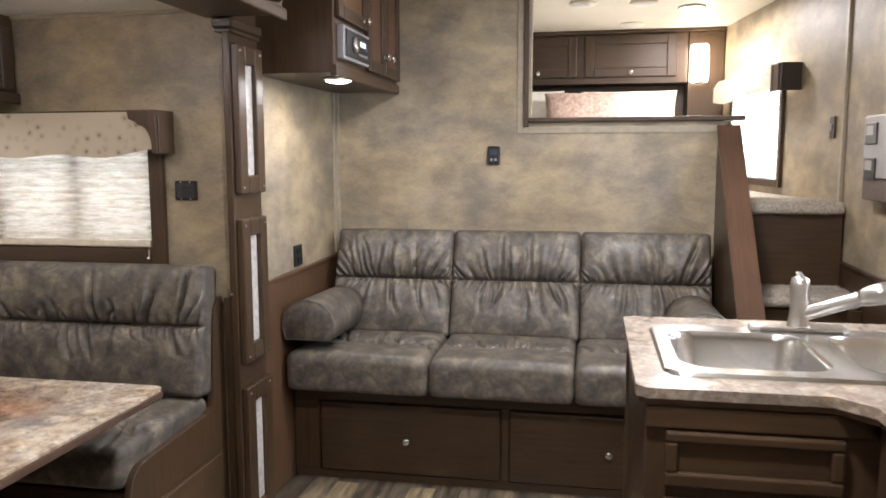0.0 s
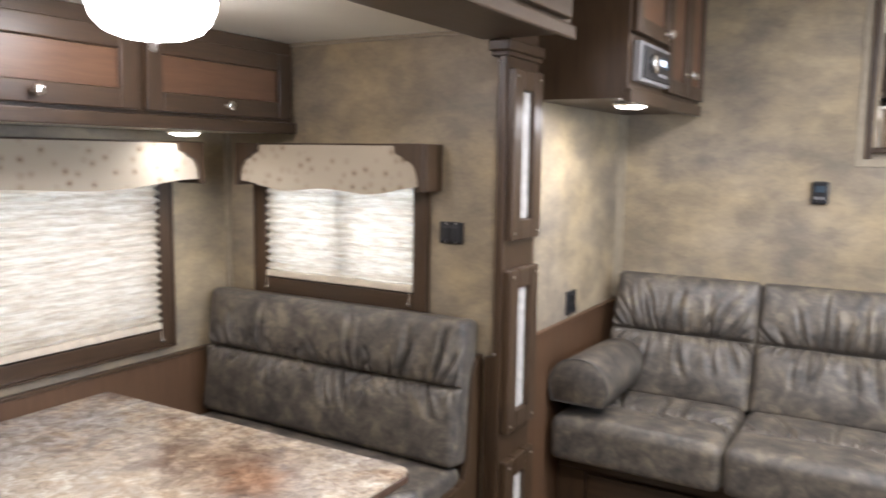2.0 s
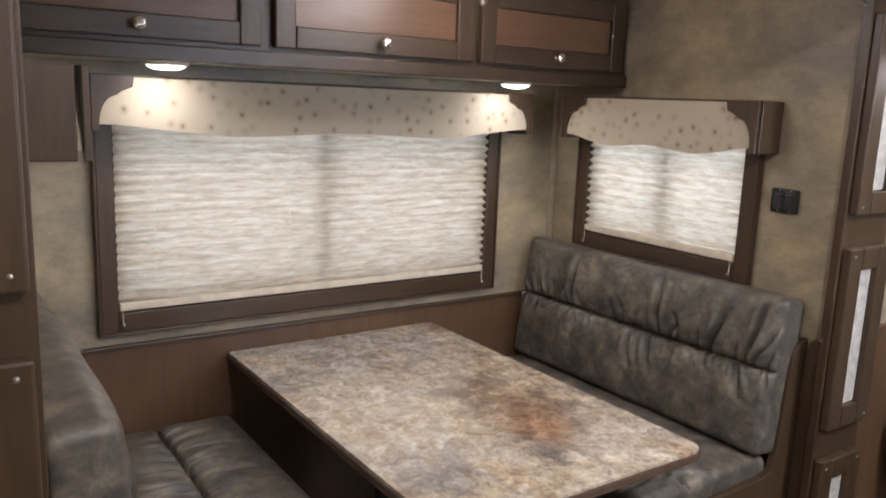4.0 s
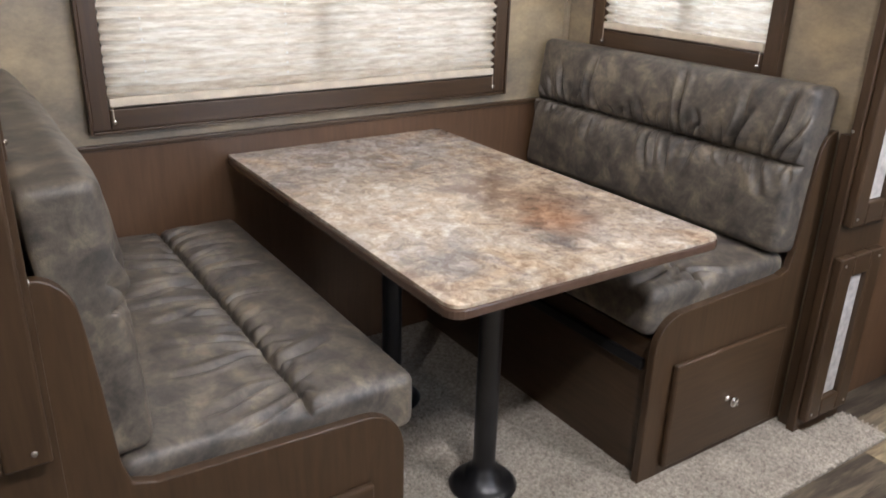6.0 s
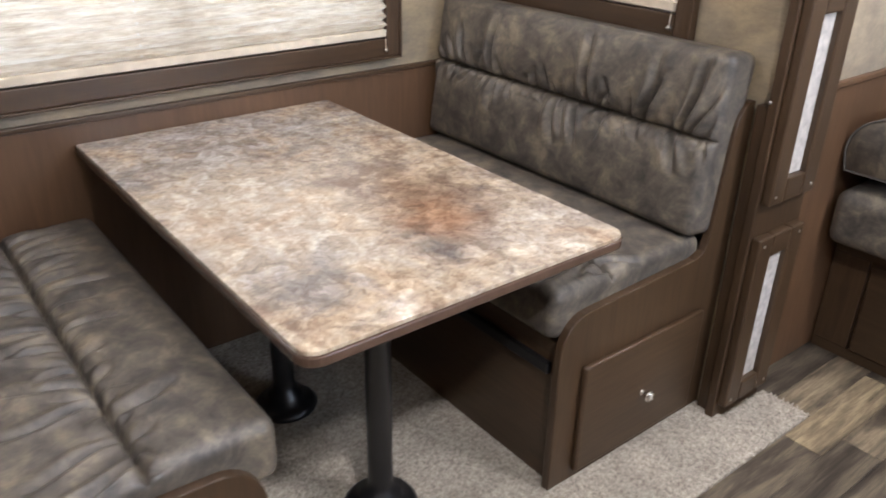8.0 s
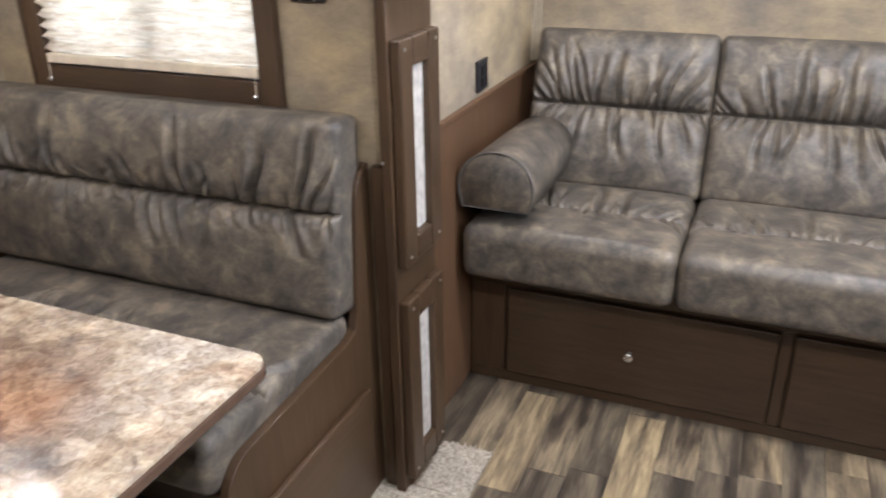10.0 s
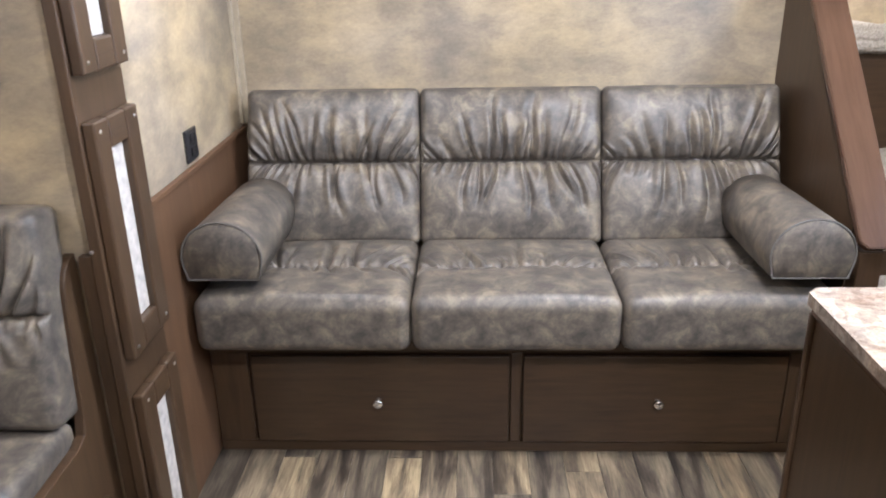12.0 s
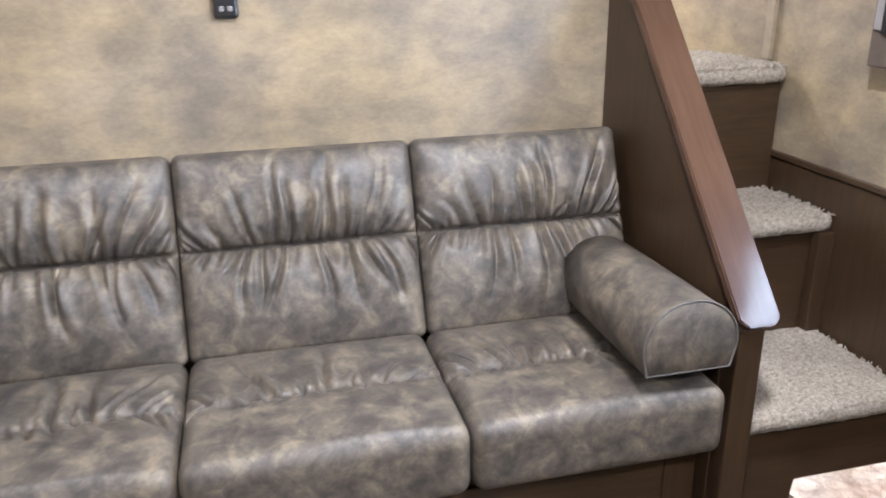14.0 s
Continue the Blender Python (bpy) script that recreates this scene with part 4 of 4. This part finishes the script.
sp = thing("stair_panel", pose(0.36, 3.4, 0), "dark wood stair side panel with a sloping board rail", "railing")
prism("panel", [(-0.29, 0.0), (-0.29, 0.755), (0.395, 1.505), (0.395, 0.0)], "x", -0.020, 0.010, WOOD_Z, sp, 0.003)
ang = math.degrees(math.atan2(0.75, 0.685))
bm = bmesh.new()
L = 1.08
w0, w1, ch = -0.028, 0.072, 0.018
outline = [(w0 + ch, 0.0), (w1 - ch, 0.0), (w1, ch), (w1, L), (w0, L), (w0, ch)]
lo = [bm.verts.new((x, y, 0.0)) for x, y in outline]
hi = [bm.verts.new((x, y, 0.022)) for x, y in outline]
bm.faces.new(lo)
bm.faces.new(hi)
for i in range(6):
    bm.faces.new((lo[i], lo[(i + 1) % 6], hi[(i + 1) % 6], hi[i]))
bmesh.ops.bevel(bm, geom=list(bm.edges), offset=0.003, segments=2, affect="EDGES")
RAILWOOD = wood("satin_rail_wood", (0.06, 0.033, 0.021), (0.105, 0.060, 0.038), 0.13, along=(9, 0.8, 9))
tagged(finish("rail", bm, RAILWOOD, sp, False, pose(0, -0.350, 0.7, ang, 0, 0)), "satin brown sloping board")
for y, z in ((-0.10, 0.992), (0.18, 1.299)):
    lathe("screw", [(0.005, -0.001), (0.005, 0.002), (0.002, 0.003)], NICKEL, sp, pose(0.025, y, z, ang - 0, 0, 0), 10)
box("newel", -0.018, 0.045, -0.345, -0.2905, 0.0, 0.695, WOOD_Z, sp)

# ---- half wall cap to the loft ----
cap = thing("trim_loft", pose(-0.02, N_WALL, 1.53), "dark wood cap and casing of the loft opening", "trim", kind="structure")
box("cap", -0.49, 0.475, -0.03, 0.075, 0.0005, 0.022, WOOD_X, cap, 0.005)
box("casing", -0.515, -0.4905, -0.016, 0.07, -0.02, CEIL - 1.532, WOOD_Z, cap)
box("moulding", -0.545, -0.516, -0.006, -0.0005, -0.05, CEIL - 1.532, TRIM_T, cap, 0.002)
box("moulding", -0.515, 0.37, -0.006, -0.0005, -0.05, -0.021, TRIM_T, cap, 0.002)

# ---- loft ----
NOSE = 5.95
tagged(box("floor_loft", -1.53, 1.0, 4.101, NOSE + 0.06, 1.05, 1.16, CARPET, bevel=0.003), "carpeted loft floor", "floor", kind="structure")
tagged(box("ceiling_loft", -1.6, 1.05, 3.861, NOSE + 0.1, CEIL, CEIL + 0.05, CREAM, bevel=0), "cream loft ceiling with disc lights", "ceiling", kind="structure")
wall("wall_loft_nose", pose(0, NOSE, 0), -1.6, 1.0, 1.0, CEIL, [], WALL)
wall("wall_loft_west", pose(-1.45, 0, 0, 0, 0, 90), 3.861, NOSE, 1.0, CEIL, [], WALL)
TAPER = math.degrees(math.atan2(0.27, 2.11))
LEAST = pose(R_WALL, 3.84, 0, 0, 0, -90 + TAPER)   # u runs from 0 towards -length
LW = (-1.62, -0.74, 1.23, 1.74)
wall("wall_loft_east", LEAST, -2.16, 0.0, 1.0, CEIL, [LW], WALL)
lw = thing("window_5", LEAST, "loft window with a pale lowered shade and short fabric valance", "window", kind="structure")
for p, q, r, s in ((LW[0] - 0.03, LW[0] + 0.01, 1.2, 1.76), (LW[1] - 0.01, LW[1] + 0.03, 1.2, 1.76), (LW[0] + 0.011, LW[1] - 0.011, 1.2, 1.24)):
    box("frame", p, q, -0.02, -0.001, r, s, WOOD_Z, lw)
bm = bmesh.new()
prev = None
for k in range(46):
    z = 1.245 + k * 0.0108
    y = -0.012 if k % 2 else -0.004
    cur = [bm.verts.new((LW[0] + 0.012, y, z)), bm.verts.new((LW[1] - 0.012, y, z))]
    if prev:
        bm.faces.new((prev[0], prev[1], cur[1], cur[0]))
    prev = cur
finish("shade", bm, BLIND, lw)
box("valance_end", -0.52, -0.50, -0.105, -0.001, 1.70, 1.84, BRONZE, lw)
box("valance_face", -0.64, -0.5205, -0.112, -0.10, 1.70, 1.84, WOOD_X, lw)
pts = [(-0.60, 1.835), (-0.60, 1.71)] + [(-0.60 - 1.05 * i / 14, 1.71 + 0.02 * math.sin(i / 14 * math.pi * 2)) for i in range(1, 15)] + [(-1.65, 1.80), (-1.55, 1.835)]
tagged(prism("valance_cloth", pts, "y", -0.122, -0.1125, PRINT, lw), "tan leaf-print fabric")
area_lamp("window_daylight", LEAST @ pose((LW[0] + LW[1]) / 2, 0.12, 1.48, -90, 0, 0), 0.88, 0.5, 20, COOL)

lc = thing("loft_cabinet", pose(0, NOSE, 1.86), "dark wood overhead cabinets above the bed's head", "cabinet")
box("body", -1.44, 0.405, -0.30, -0.001, 0.0, 0.355, WOOD_X, lc)
box("crown", -1.44, 0.64, -0.325, -0.3005, 0.335, 0.359, WOOD_X, lc, 0.005)
box("side_board", 0.41, 0.64, -0.30, -0.001, -0.75, 0.355, WOOD_Z, lc)
box("headboard", -1.44, 0.405, -0.12, -0.001, -0.36, -0.001, WOOD_X, lc)
for a, b in ((-1.40, -0.90), (-0.86, -0.33), (-0.275, 0.33)):
    d = new("door")
    d.parent = lc
    z0, z1, f = 0.045, 0.325, 0.06
    box("stile", a, a + f, -0.322, -0.3005, z0, z1, WOOD_Z, d, 0.004)
    box("stile", b - f, b, -0.322, -0.3005, z0, z1, WOOD_Z, d, 0.004)
    box("rail", a + f + 0.0005, b - f - 0.0005, -0.322, -0.3005, z0, z0 + f, WOOD_X, d, 0.004)
    box("rail", a + f + 0.0005, b - f - 0.0005, -0.322, -0.3005, z1 - f, z1, WOOD_X, d, 0.004)
    box("panel", a + f + 0.001, b - f - 0.001, -0.312, -0.3005, z0 + f + 0.001, z1 - f - 0.001, WOOD_X, d, 0.001)
    knob(d, pose((a + b) / 2, -0.322, z0 + 0.03, 90))

sc = thing("wall_sconce", pose(0.47, NOSE - 0.303, 1.975), "lit cylinder glass wall sconce on a wood board", "lamp")
box("plate", -0.04, 0.04, -0.012, 0.0, -0.06, 0.06, NICKEL, sc)
lathe("shade", [(0.05, -0.12), (0.058, -0.11), (0.06, 0.0), (0.058, 0.11), (0.05, 0.12)], SCONCE, sc, pose(0, -0.075, 0))
lathe("holder", [(0.02, -0.13), (0.03, -0.12), (0.03, -0.118)], NICKEL, sc, pose(0, -0.075, 0), 16)

bed = thing("bed", pose(-0.5, 4.9, 1.16), "raised bed with white bedding in the loft", "bed")
box("base", -0.93, 0.72, -0.78, 0.9, 0.002, 0.10, WOOD_X, bed)
cushion("mattress", 1.65, 1.66, 0.2, 0.05, WHITE, bed, pose(-0.93, -0.77, 0.31, -90), 0.02, res=0.04, seed=3)


def pillow(name, x, y, z, w, h, mat, tilt, label, seed, turn=0):
    p = thing(name, pose(x, y, z, 0, 0, turn), label, "pillow", "pillows on the bed")
    n = 30
    bm = bmesh.new()
    for side in (-1, 1):
        grid = []
        for i in range(n + 1):
            row = []
            for j in range(n + 1):
                a, b = 2 * i / n - 1, 2 * j / n - 1
                puff = (max(0, 1 - a ** 4) * max(0, 1 - b ** 4)) ** 0.55
                q = 1 - 0.06 * (1 - abs(a) ** 2) * abs(b) ** 3
                k = 1 - 0.06 * (1 - abs(b) ** 2) * abs(a) ** 3
                d = 0.075 * puff + 0.006 * noise.noise(Vector((a * 3, b * 3, seed)))
                row.append(bm.verts.new((a * w / 2 * k, side * d * (1 if 0 < i < n and 0 < j < n else 0), h / 2 + b * h / 2 * q)))
            grid.append(row)
        for i in range(n):
            for j in range(n):
                bm.faces.new((grid[i][j], grid[i + 1][j], grid[i + 1][j + 1], grid[i][j + 1]))
    bmesh.ops.remove_doubles(bm, verts=bm.verts, dist=0.0005)
    finish("case", bm, mat, p, True, pose(0, 0, 0, tilt))


pillow("pillow", -0.72, 5.50, 1.475, 0.62, 0.36, WHITE, -18, "plump white pillow leaning on the headboard", 2)
pillow("pillow", 0.02, 5.50, 1.475, 0.64, 0.35, WHITE, -18, "plump white pillow leaning on the headboard", 5)
pillow("throw_pillow", -0.28, 5.33, 1.478, 0.50, 0.34, ROSE, -24, "rose patterned throw pillow on the white bedding", 9, 4)


def ceiling_disc(x, y, z, watts, r=0.075):
    p = thing("ceiling_light", pose(x, y, z), "flush round white ceiling light", "lamp", "ceiling lights")
    lathe("rim", [(r, 0.0), (r + 0.004, -0.008), (r - 0.006, -0.014)], CREAM, p)
    lathe("lens", [(r - 0.006, -0.010), (r - 0.012, -0.018), (0.004, -0.022)], PUCK if watts else WHITE, p)
    if watts:
        area_lamp("ceiling_glow", pose(x, y, z - 0.03), 2 * r, 0, watts, WARM, "DISK")


ceiling_disc(-0.28, 4.62, CEIL, 0)
ceiling_disc(0.05, 4.66, CEIL, 0)
ceiling_disc(0.02, 5.40, CEIL, 0)
ceiling_disc(0.33, 4.85, CEIL, 22)
ceiling_disc(-0.45, -0.3, CEIL, 10)
ceiling_disc(-0.25, 1.2, CEIL, 31)
ceiling_disc(-0.05, 2.6, CEIL, 25)

# ---- sink counter ----
ct = thing("sink_counter", pose(0.4, 1.98, 0), "dark wood kitchen cabinet with stone-look counter and corner return", "counter")
X0, XB, YF, YB, YE = -0.117 - 0.4, 0.311 - 0.4, 1.625 - 1.98, 2.333 - 1.98, -1.28 - 1.98
XR = R_WALL - 0.4 - 0.001
hx0, hx1, hy0, hy1 = -0.03 - 0.4, 0.695 - 0.4, 1.76 - 1.98, 2.14 - 1.98


def slab(z0, z1, mat, name, grow):
    bm = bmesh.new()
    a, b, c, d, e, r = X0 - grow, XB - grow, YF - grow, YB + grow, YE, XR
    ch = 0.06
    outer = [(a + 0.02, d), (a, d - 0.02), (a, c + 0.02), (a + 0.02, c), (b - ch, c), (b, c - ch), (b, e), (r, e), (r, d)]
    hole = [(hx0, hy0), (hx1, hy0), (hx1, hy1), (hx0, hy1)]
    for z in (z0, z1):
        ov = [bm.verts.new((*p, z)) for p in outer]
        hv = [bm.verts.new((*p, z)) for p in hole]
        es = [bm.edges.new((ov[i], ov[(i + 1) % 9])) for i in range(9)] + [bm.edges.new((hv[i], hv[(i + 1) % 4])) for i in range(4)]
        bmesh.ops.triangle_fill(bm, edges=es, use_beauty=True)
    bm.verts.ensure_lookup_table()
    vs = list(bm.verts)
    for off, k in ((0, 9), (9, 4)):
        for i in range(k):
            bm.faces.new((vs[off + i], vs[off + (i + 1) % k], vs[13 + off + (i + 1) % k], vs[13 + off + i]))
    return finish(name, bm, mat, ct)


slab(0.898, 0.920, LAMINATE, "worktop", 0.0)
tagged(slab(0.884, 0.8978, EDGE, "worktop_edge", -0.006), "dark brown counter edge")
box("body", X0 + 0.02, XR, YF + 0.02, YF + 0.04, 0.08, 0.8795, WOOD_Z, ct)
box("side", X0 + 0.02, X0 + 0.04, YF + 0.0405, YB - 0.015, 0.0, 0.8795, WOOD_Z, ct)
box("back", X0 + 0.0405, XR, YB - 0.035, YB - 0.015, 0.0, 0.8795, WOOD_Z, ct)
box("corner_strip", X0 + 0.012, X0 + 0.0395, YB - 0.0145, YB - 0.004, 0.0, 0.8795, WOOD_Z, ct)
box("plinth", X0 + 0.045, XR, YF + 0.07, YF + 0.09, 0.0, 0.08, BLACKM, ct)
box("return_front", XB + 0.02, XB + 0.04, YE, YF - 0.02, 0.0, 0.8795, WOOD_Z, ct)
box("rail", X0 + 0.021, XB + 0.0195, YF + 0.008, YF + 0.0195, 0.835, 0.8795, WOOD_X, ct)
d = new("door")
d.parent = ct
a, b = X0 + 0.06, XB - 0.03
for z0, z1 in ((0.715, 0.83), (0.12, 0.69)):
    box("rail", a, b, YF + 0.001, YF + 0.0195, z0, z0 + 0.030, WOOD_X, d, 0.005)
    box("rail", a, b, YF + 0.001, YF + 0.0195, z1 - 0.022, z1, WOOD_X, d, 0.005)
    box("stile", a, a + 0.025, YF + 0.001, YF + 0.0195, z0 + 0.0305, z1 - 0.0225, WOOD_Z, d, 0.005)
    box("stile", b - 0.025, b, YF + 0.001, YF + 0.0195, z0 + 0.0305, z1 - 0.0225, WOOD_Z, d, 0.005)
    box("panel", a + 0.026, b - 0.026, YF + 0.013, YF + 0.0195, z0 + 0.031, z1 - 0.023, WOOD_X, d, 0.001)

sk = thing("sink", pose(0.34, 1.95, 0.92), "double-bowl stainless steel sink set in the counter", "sink")


def round_rect(cx, cy, w, h, r, k=8):
    pts = []
    for ax, ay, a0 in ((1, 1, 0), (-1, 1, 90), (-1, -1, 180), (1, -1, 270)):
        for i in range(k + 1):
            t = radians(a0 + 90 * i / k)
            pts.append((cx + ax * (w / 2 - r) + r * math.cos(t), cy + ay * (h / 2 - r) + r * math.sin(t)))
    return pts


def basin(cx, cy, w, h, depth):
    bm = bmesh.new()
    loops = []
    for inset, z, r in ((0.0, 0.008, 0.07), (0.004, 0.004, 0.068), (0.008, -0.012, 0.066), (0.018, -depth + 0.035, 0.06), (0.030, -depth + 0.010, 0.05), (0.055, -depth, 0.04), (0.13, -depth - 0.003, 0.02)):
        loops.append([bm.verts.new((*p, z)) for p in round_rect(cx, cy, w - 2 * inset, h - 2 * inset, r)])
    for p, q in zip(loops, loops[1:]):
        for i in range(len(p)):
            bm.faces.new((p[i], p[(i + 1) % len(p)], q[(i + 1) % len(q)], q[i]))
    bm.faces.new(loops[-1])
    return finish("bowl", bm, STEEL, sk, True)


BOWLS = ((-0.195, 0.0, 0.325, 0.36), (0.185, 0.0, 0.325, 0.36))
for c in BOWLS:
    basin(*c, 0.15)
    lathe("drain", [(0.04, 0.0), (0.038, 0.004), (0.02, 0.002), (0.004, 0.001)], CHROME, sk, pose(c[0], c[1], -0.153), 20)
bm = bmesh.new()
out_pts = round_rect(-0.005, 0.012, 0.77, 0.475, 0.05)
edges = []
for pts in [out_pts] + [round_rect(*c, 0.07) for c in BOWLS]:
    vs = [bm.verts.new((*p, 0.008)) for p in pts]
    edges += [bm.edges.new((vs[i], vs[(i + 1) % len(vs)])) for i in range(len(vs))]
bmesh.ops.triangle_fill(bm, edges=edges, use_beauty=True)
top = [bm.verts.new((*p, 0.008)) for p in out_pts]
low = [bm.verts.new((*p, 0.0005)) for p in round_rect(-0.005, 0.012, 0.782, 0.487, 0.055)]
for i in range(len(top)):
    bm.faces.new((top[i], top[(i + 1) % len(top)], low[(i + 1) % len(low)], low[i]))
bmesh.ops.remove_doubles(bm, verts=bm.verts, dist=1e-5)
finish("rim", bm, STEEL, sk)

fc = thing("faucet", pose(0.32, 2.185, 0.9285), "brushed nickel pull-out kitchen faucet behind the sink", "faucet")
prism("deck_plate", [(-0.12, -0.02), (-0.10, -0.032), (0.10, -0.032), (0.12, -0.02), (0.12, 0.02), (0.10, 0.032), (-0.10, 0.032), (-0.12, 0.02)], "z", 0, 0.010, NICKEL, fc, 0.003)
lathe("column", [(0.030, 0.010), (0.026, 0.018), (0.022, 0.05), (0.022, 0.10), (0.024, 0.115), (0.021, 0.135), (0.008, 0.142)], NICKEL, fc)
tube("spout", [(0.0, 0, 0.038), (0.05, -0.02, 0.060), (0.10, -0.045, 0.084), (0.14, -0.065, 0.102)], 0.018, NICKEL, fc)
lathe("spray_head", [(0.018, -0.01), (0.022, 0.0), (0.027, 0.035), (0.026, 0.055), (0.016, 0.062)], NICKEL, fc, look((0.135, -0.062, 0.100), (0.05, -0.02, 0.065)))
box("lever", -0.007, 0.007, -0.012, 0.055, 0.132, 0.142, NICKEL, fc, 0.003, pose(0, 0, 0, 12))

# ---- hanging cabinet with the stereo ----
hc = thing("hanging_cabinet", pose(-1.3, 3.3, 1.685), "dark wood wall cabinet with doors and a built-in stereo", "cabinet")
box("body", L_WALL + 1.3 + 0.002, 0.15, -0.44, 0.498, 0.0, 0.53, WOOD_Z, hc)
box("valance_rail", 0.135, 0.163, -0.445, 0.498, -0.012, 0.03, WOOD_Y, hc, 0.004)
for a, b, z0, z1 in ((-0.425, -0.06, 0.20, 0.52), (-0.045, 0.225, 0.045, 0.52), (0.235, 0.485, 0.045, 0.52)):
    d = new("door")
    d.parent = hc
    f = 0.05
    box("stile", 0.1505, 0.172, a, a + f, z0, z1, WOOD_Z, d, 0.004)
    box("stile", 0.1505, 0.172, b - f, b, z0, z1, WOOD_Z, d, 0.004)
    box("rail", 0.1505, 0.172, a + f + 0.0005, b - f - 0.0005, z0, z0 + f, WOOD_Y, d, 0.004)
    box("rail", 0.1505, 0.172, a + f + 0.0005, b - f - 0.0005, z1 - f, z1, WOOD_Y, d, 0.004)
    box("panel", 0.1505, 0.162, a + f + 0.001, b - f - 0.001, z0 + f + 0.001, z1 - f - 0.001, WOOD_P, d, 0.001)
    knob(d, pose(0.172, b - 0.06 if z0 > 0.1 else (b - 0.03 if a < 0 else a + 0.03), z0 + 0.03 if z0 > 0.1 else z0 + 0.08, 0, 90, 0))
so = thing("stereo", pose(-1.1295, 3.06, 1.80), "black built-in stereo with silver bezel and lit digits", "stereo")
tagged(box("bezel", -0.02, 0.008, -0.165, 0.165, -0.062, 0.062, SILVER, so, 0.004), "silver bezel")
box("face", 0.0085, 0.014, -0.15, 0.155, -0.05, 0.05, BLACK, so, 0.003)
lathe("dial", [(0.030, 0.0), (0.029, 0.012), (0.024, 0.016)], CHROME, so, pose(0.014, -0.06, 0.0, 0, 90, 0))
for k in range(6):
    box("button", 0.0145, 0.017, 0.0 + 0.02 * k, 0.014 + 0.02 * k, -0.035, -0.024, SILVER, so, 0.001)
box("display", 0.0145, 0.016, 0.0, 0.12, -0.005, 0.03, SCREEN, so, 0.001)
for k in range(3):
    box("digit", 0.0162, 0.0168, 0.02 + 0.025 * k, 0.036 + 0.025 * k, 0.003, 0.022, DIGIT, so, 0)
puck(-1.20, 3.06, 1.684, 4.2, 0.055)

# ---- switches, outlet, thermostat, control panel ----
sw = thing("light_switch", pose(-1.602, S1, 1.262), "black double rocker light switch", "switch")
box("plate", -0.042, 0.042, -0.010, -0.0005, -0.034, 0.034, BLACK, sw, 0.005)
# rockers and surrounds paler than the plate: their sheen is in the colour
for x in (-0.017, 0.017):
    box("surround", x - 0.0155, x + 0.0155, -0.0125, -0.0102, -0.025, 0.025, SHEEN_BLACK, sw, 0.001)
    box("rocker", x - 0.012, x + 0.012, -0.018, -0.0127, -0.02, 0.02, SHEEN_BLACK, sw, 0.003, pose(0, 0, 0, 4))
    for z in (-0.029, 0.029):
        screw(sw, x, -0.0105, z, "-y", 0.0025)
ol = thing("outlet", pose(L_WALL, 3.262, 0.950), "black wall outlet above the wainscot", "outlet")
box("plate", 0.0005, 0.009, -0.045, 0.045, -0.045, 0.045, BLACK, ol, 0.003)
for z in (-0.018, 0.018):
    box("socket", 0.0092, 0.012, -0.016, 0.016, z - 0.013, z + 0.013, BLACKM, ol, 0.003)
th = thing("wall_control", pose(-0.675, N_WALL, 1.378), "small black wall control with a grey display", "control")
box("body", -0.030, 0.030, -0.020, -0.0005, -0.044, 0.044, BLACK, th, 0.008)
box("display", -0.018, 0.018, -0.0225, -0.0202, 0.002, 0.028, SCREEN, th, 0.002)
for x in (-0.010, 0.010):
    box("button", x - 0.006, x + 0.006, -0.0235, -0.0202, -0.026, -0.014, SILVER, th, 0.002)
cp = thing("control_panel", pose(R_WALL, 3.18, 1.365), "grey wall control box with two small displays", "control panel")
box("body", -0.06, -0.0005, -0.18, 0.18, -0.16, 0.16, plain("brown_box", (0.11, 0.085, 0.07), 0.45), cp, 0.004)
box("face", -0.066, -0.0605, -0.17, 0.17, -0.075, 0.155, SILVER, cp, 0.003)
for z in (0.085, -0.045):
    box("display", -0.072, -0.0662, 0.02, 0.14, z - 0.035, z + 0.045, BLACK, cp, 0.002)
    box("screen", -0.0735, -0.0721, 0.05, 0.125, z, z + 0.035, SILVER, cp, 0.001)
ls = thing("light_switch", LEAST @ pose(-0.10, 0, 1.50), "small brown wall switch in the loft", "switch")
box("plate", -0.026, 0.026, -0.010, -0.0005, -0.05, 0.05, BRONZE, ls, 0.003)
box("rocker", -0.008, 0.008, -0.015, -0.0102, -0.016, 0.016, SILVER, ls, 0.002)

# ---- floor planks ----
rng = random.Random(4)
PW, PL = 0.107, 0.46
shapes = {}


def plank_mesh(ln):
    key = round(ln, 2)
    if key not in shapes:
        bm = bmesh.new()
        put_box(bm, -PW / 2 + 0.0005, PW / 2 - 0.0005, -key / 2 + 0.0005, key / 2 - 0.0005, -0.0038, 0.0, 0)
        es = [e for e in bm.edges if all(v.co.z > -0.001 for v in e.verts)]
        bmesh.ops.bevel(bm, geom=es, offset=0.0008, segments=1, affect="EDGES")
        me = bpy.data.meshes.new("plank")
        bm.to_mesh(me)
        bm.free()
        me.materials.append(PLANK)
        shapes[key] = me
    return shapes[key]


col = 0
x = -1.47
while x < R_WALL - 0.05:
    y = -1.3 - rng.uniform(0.0, 0.46)
    while y < N_WALL - 0.5:
        y0, y1 = max(y, -1.298), min(y + PL, 3.17)
        if y1 - y0 > 0.05:
            ob = new("plank", plank_mesh(y1 - y0))
            ob.parent = floor
            ob.location = (x + PW / 2, (y0 + y1) / 2, 0)
        y += PL
    x += PW
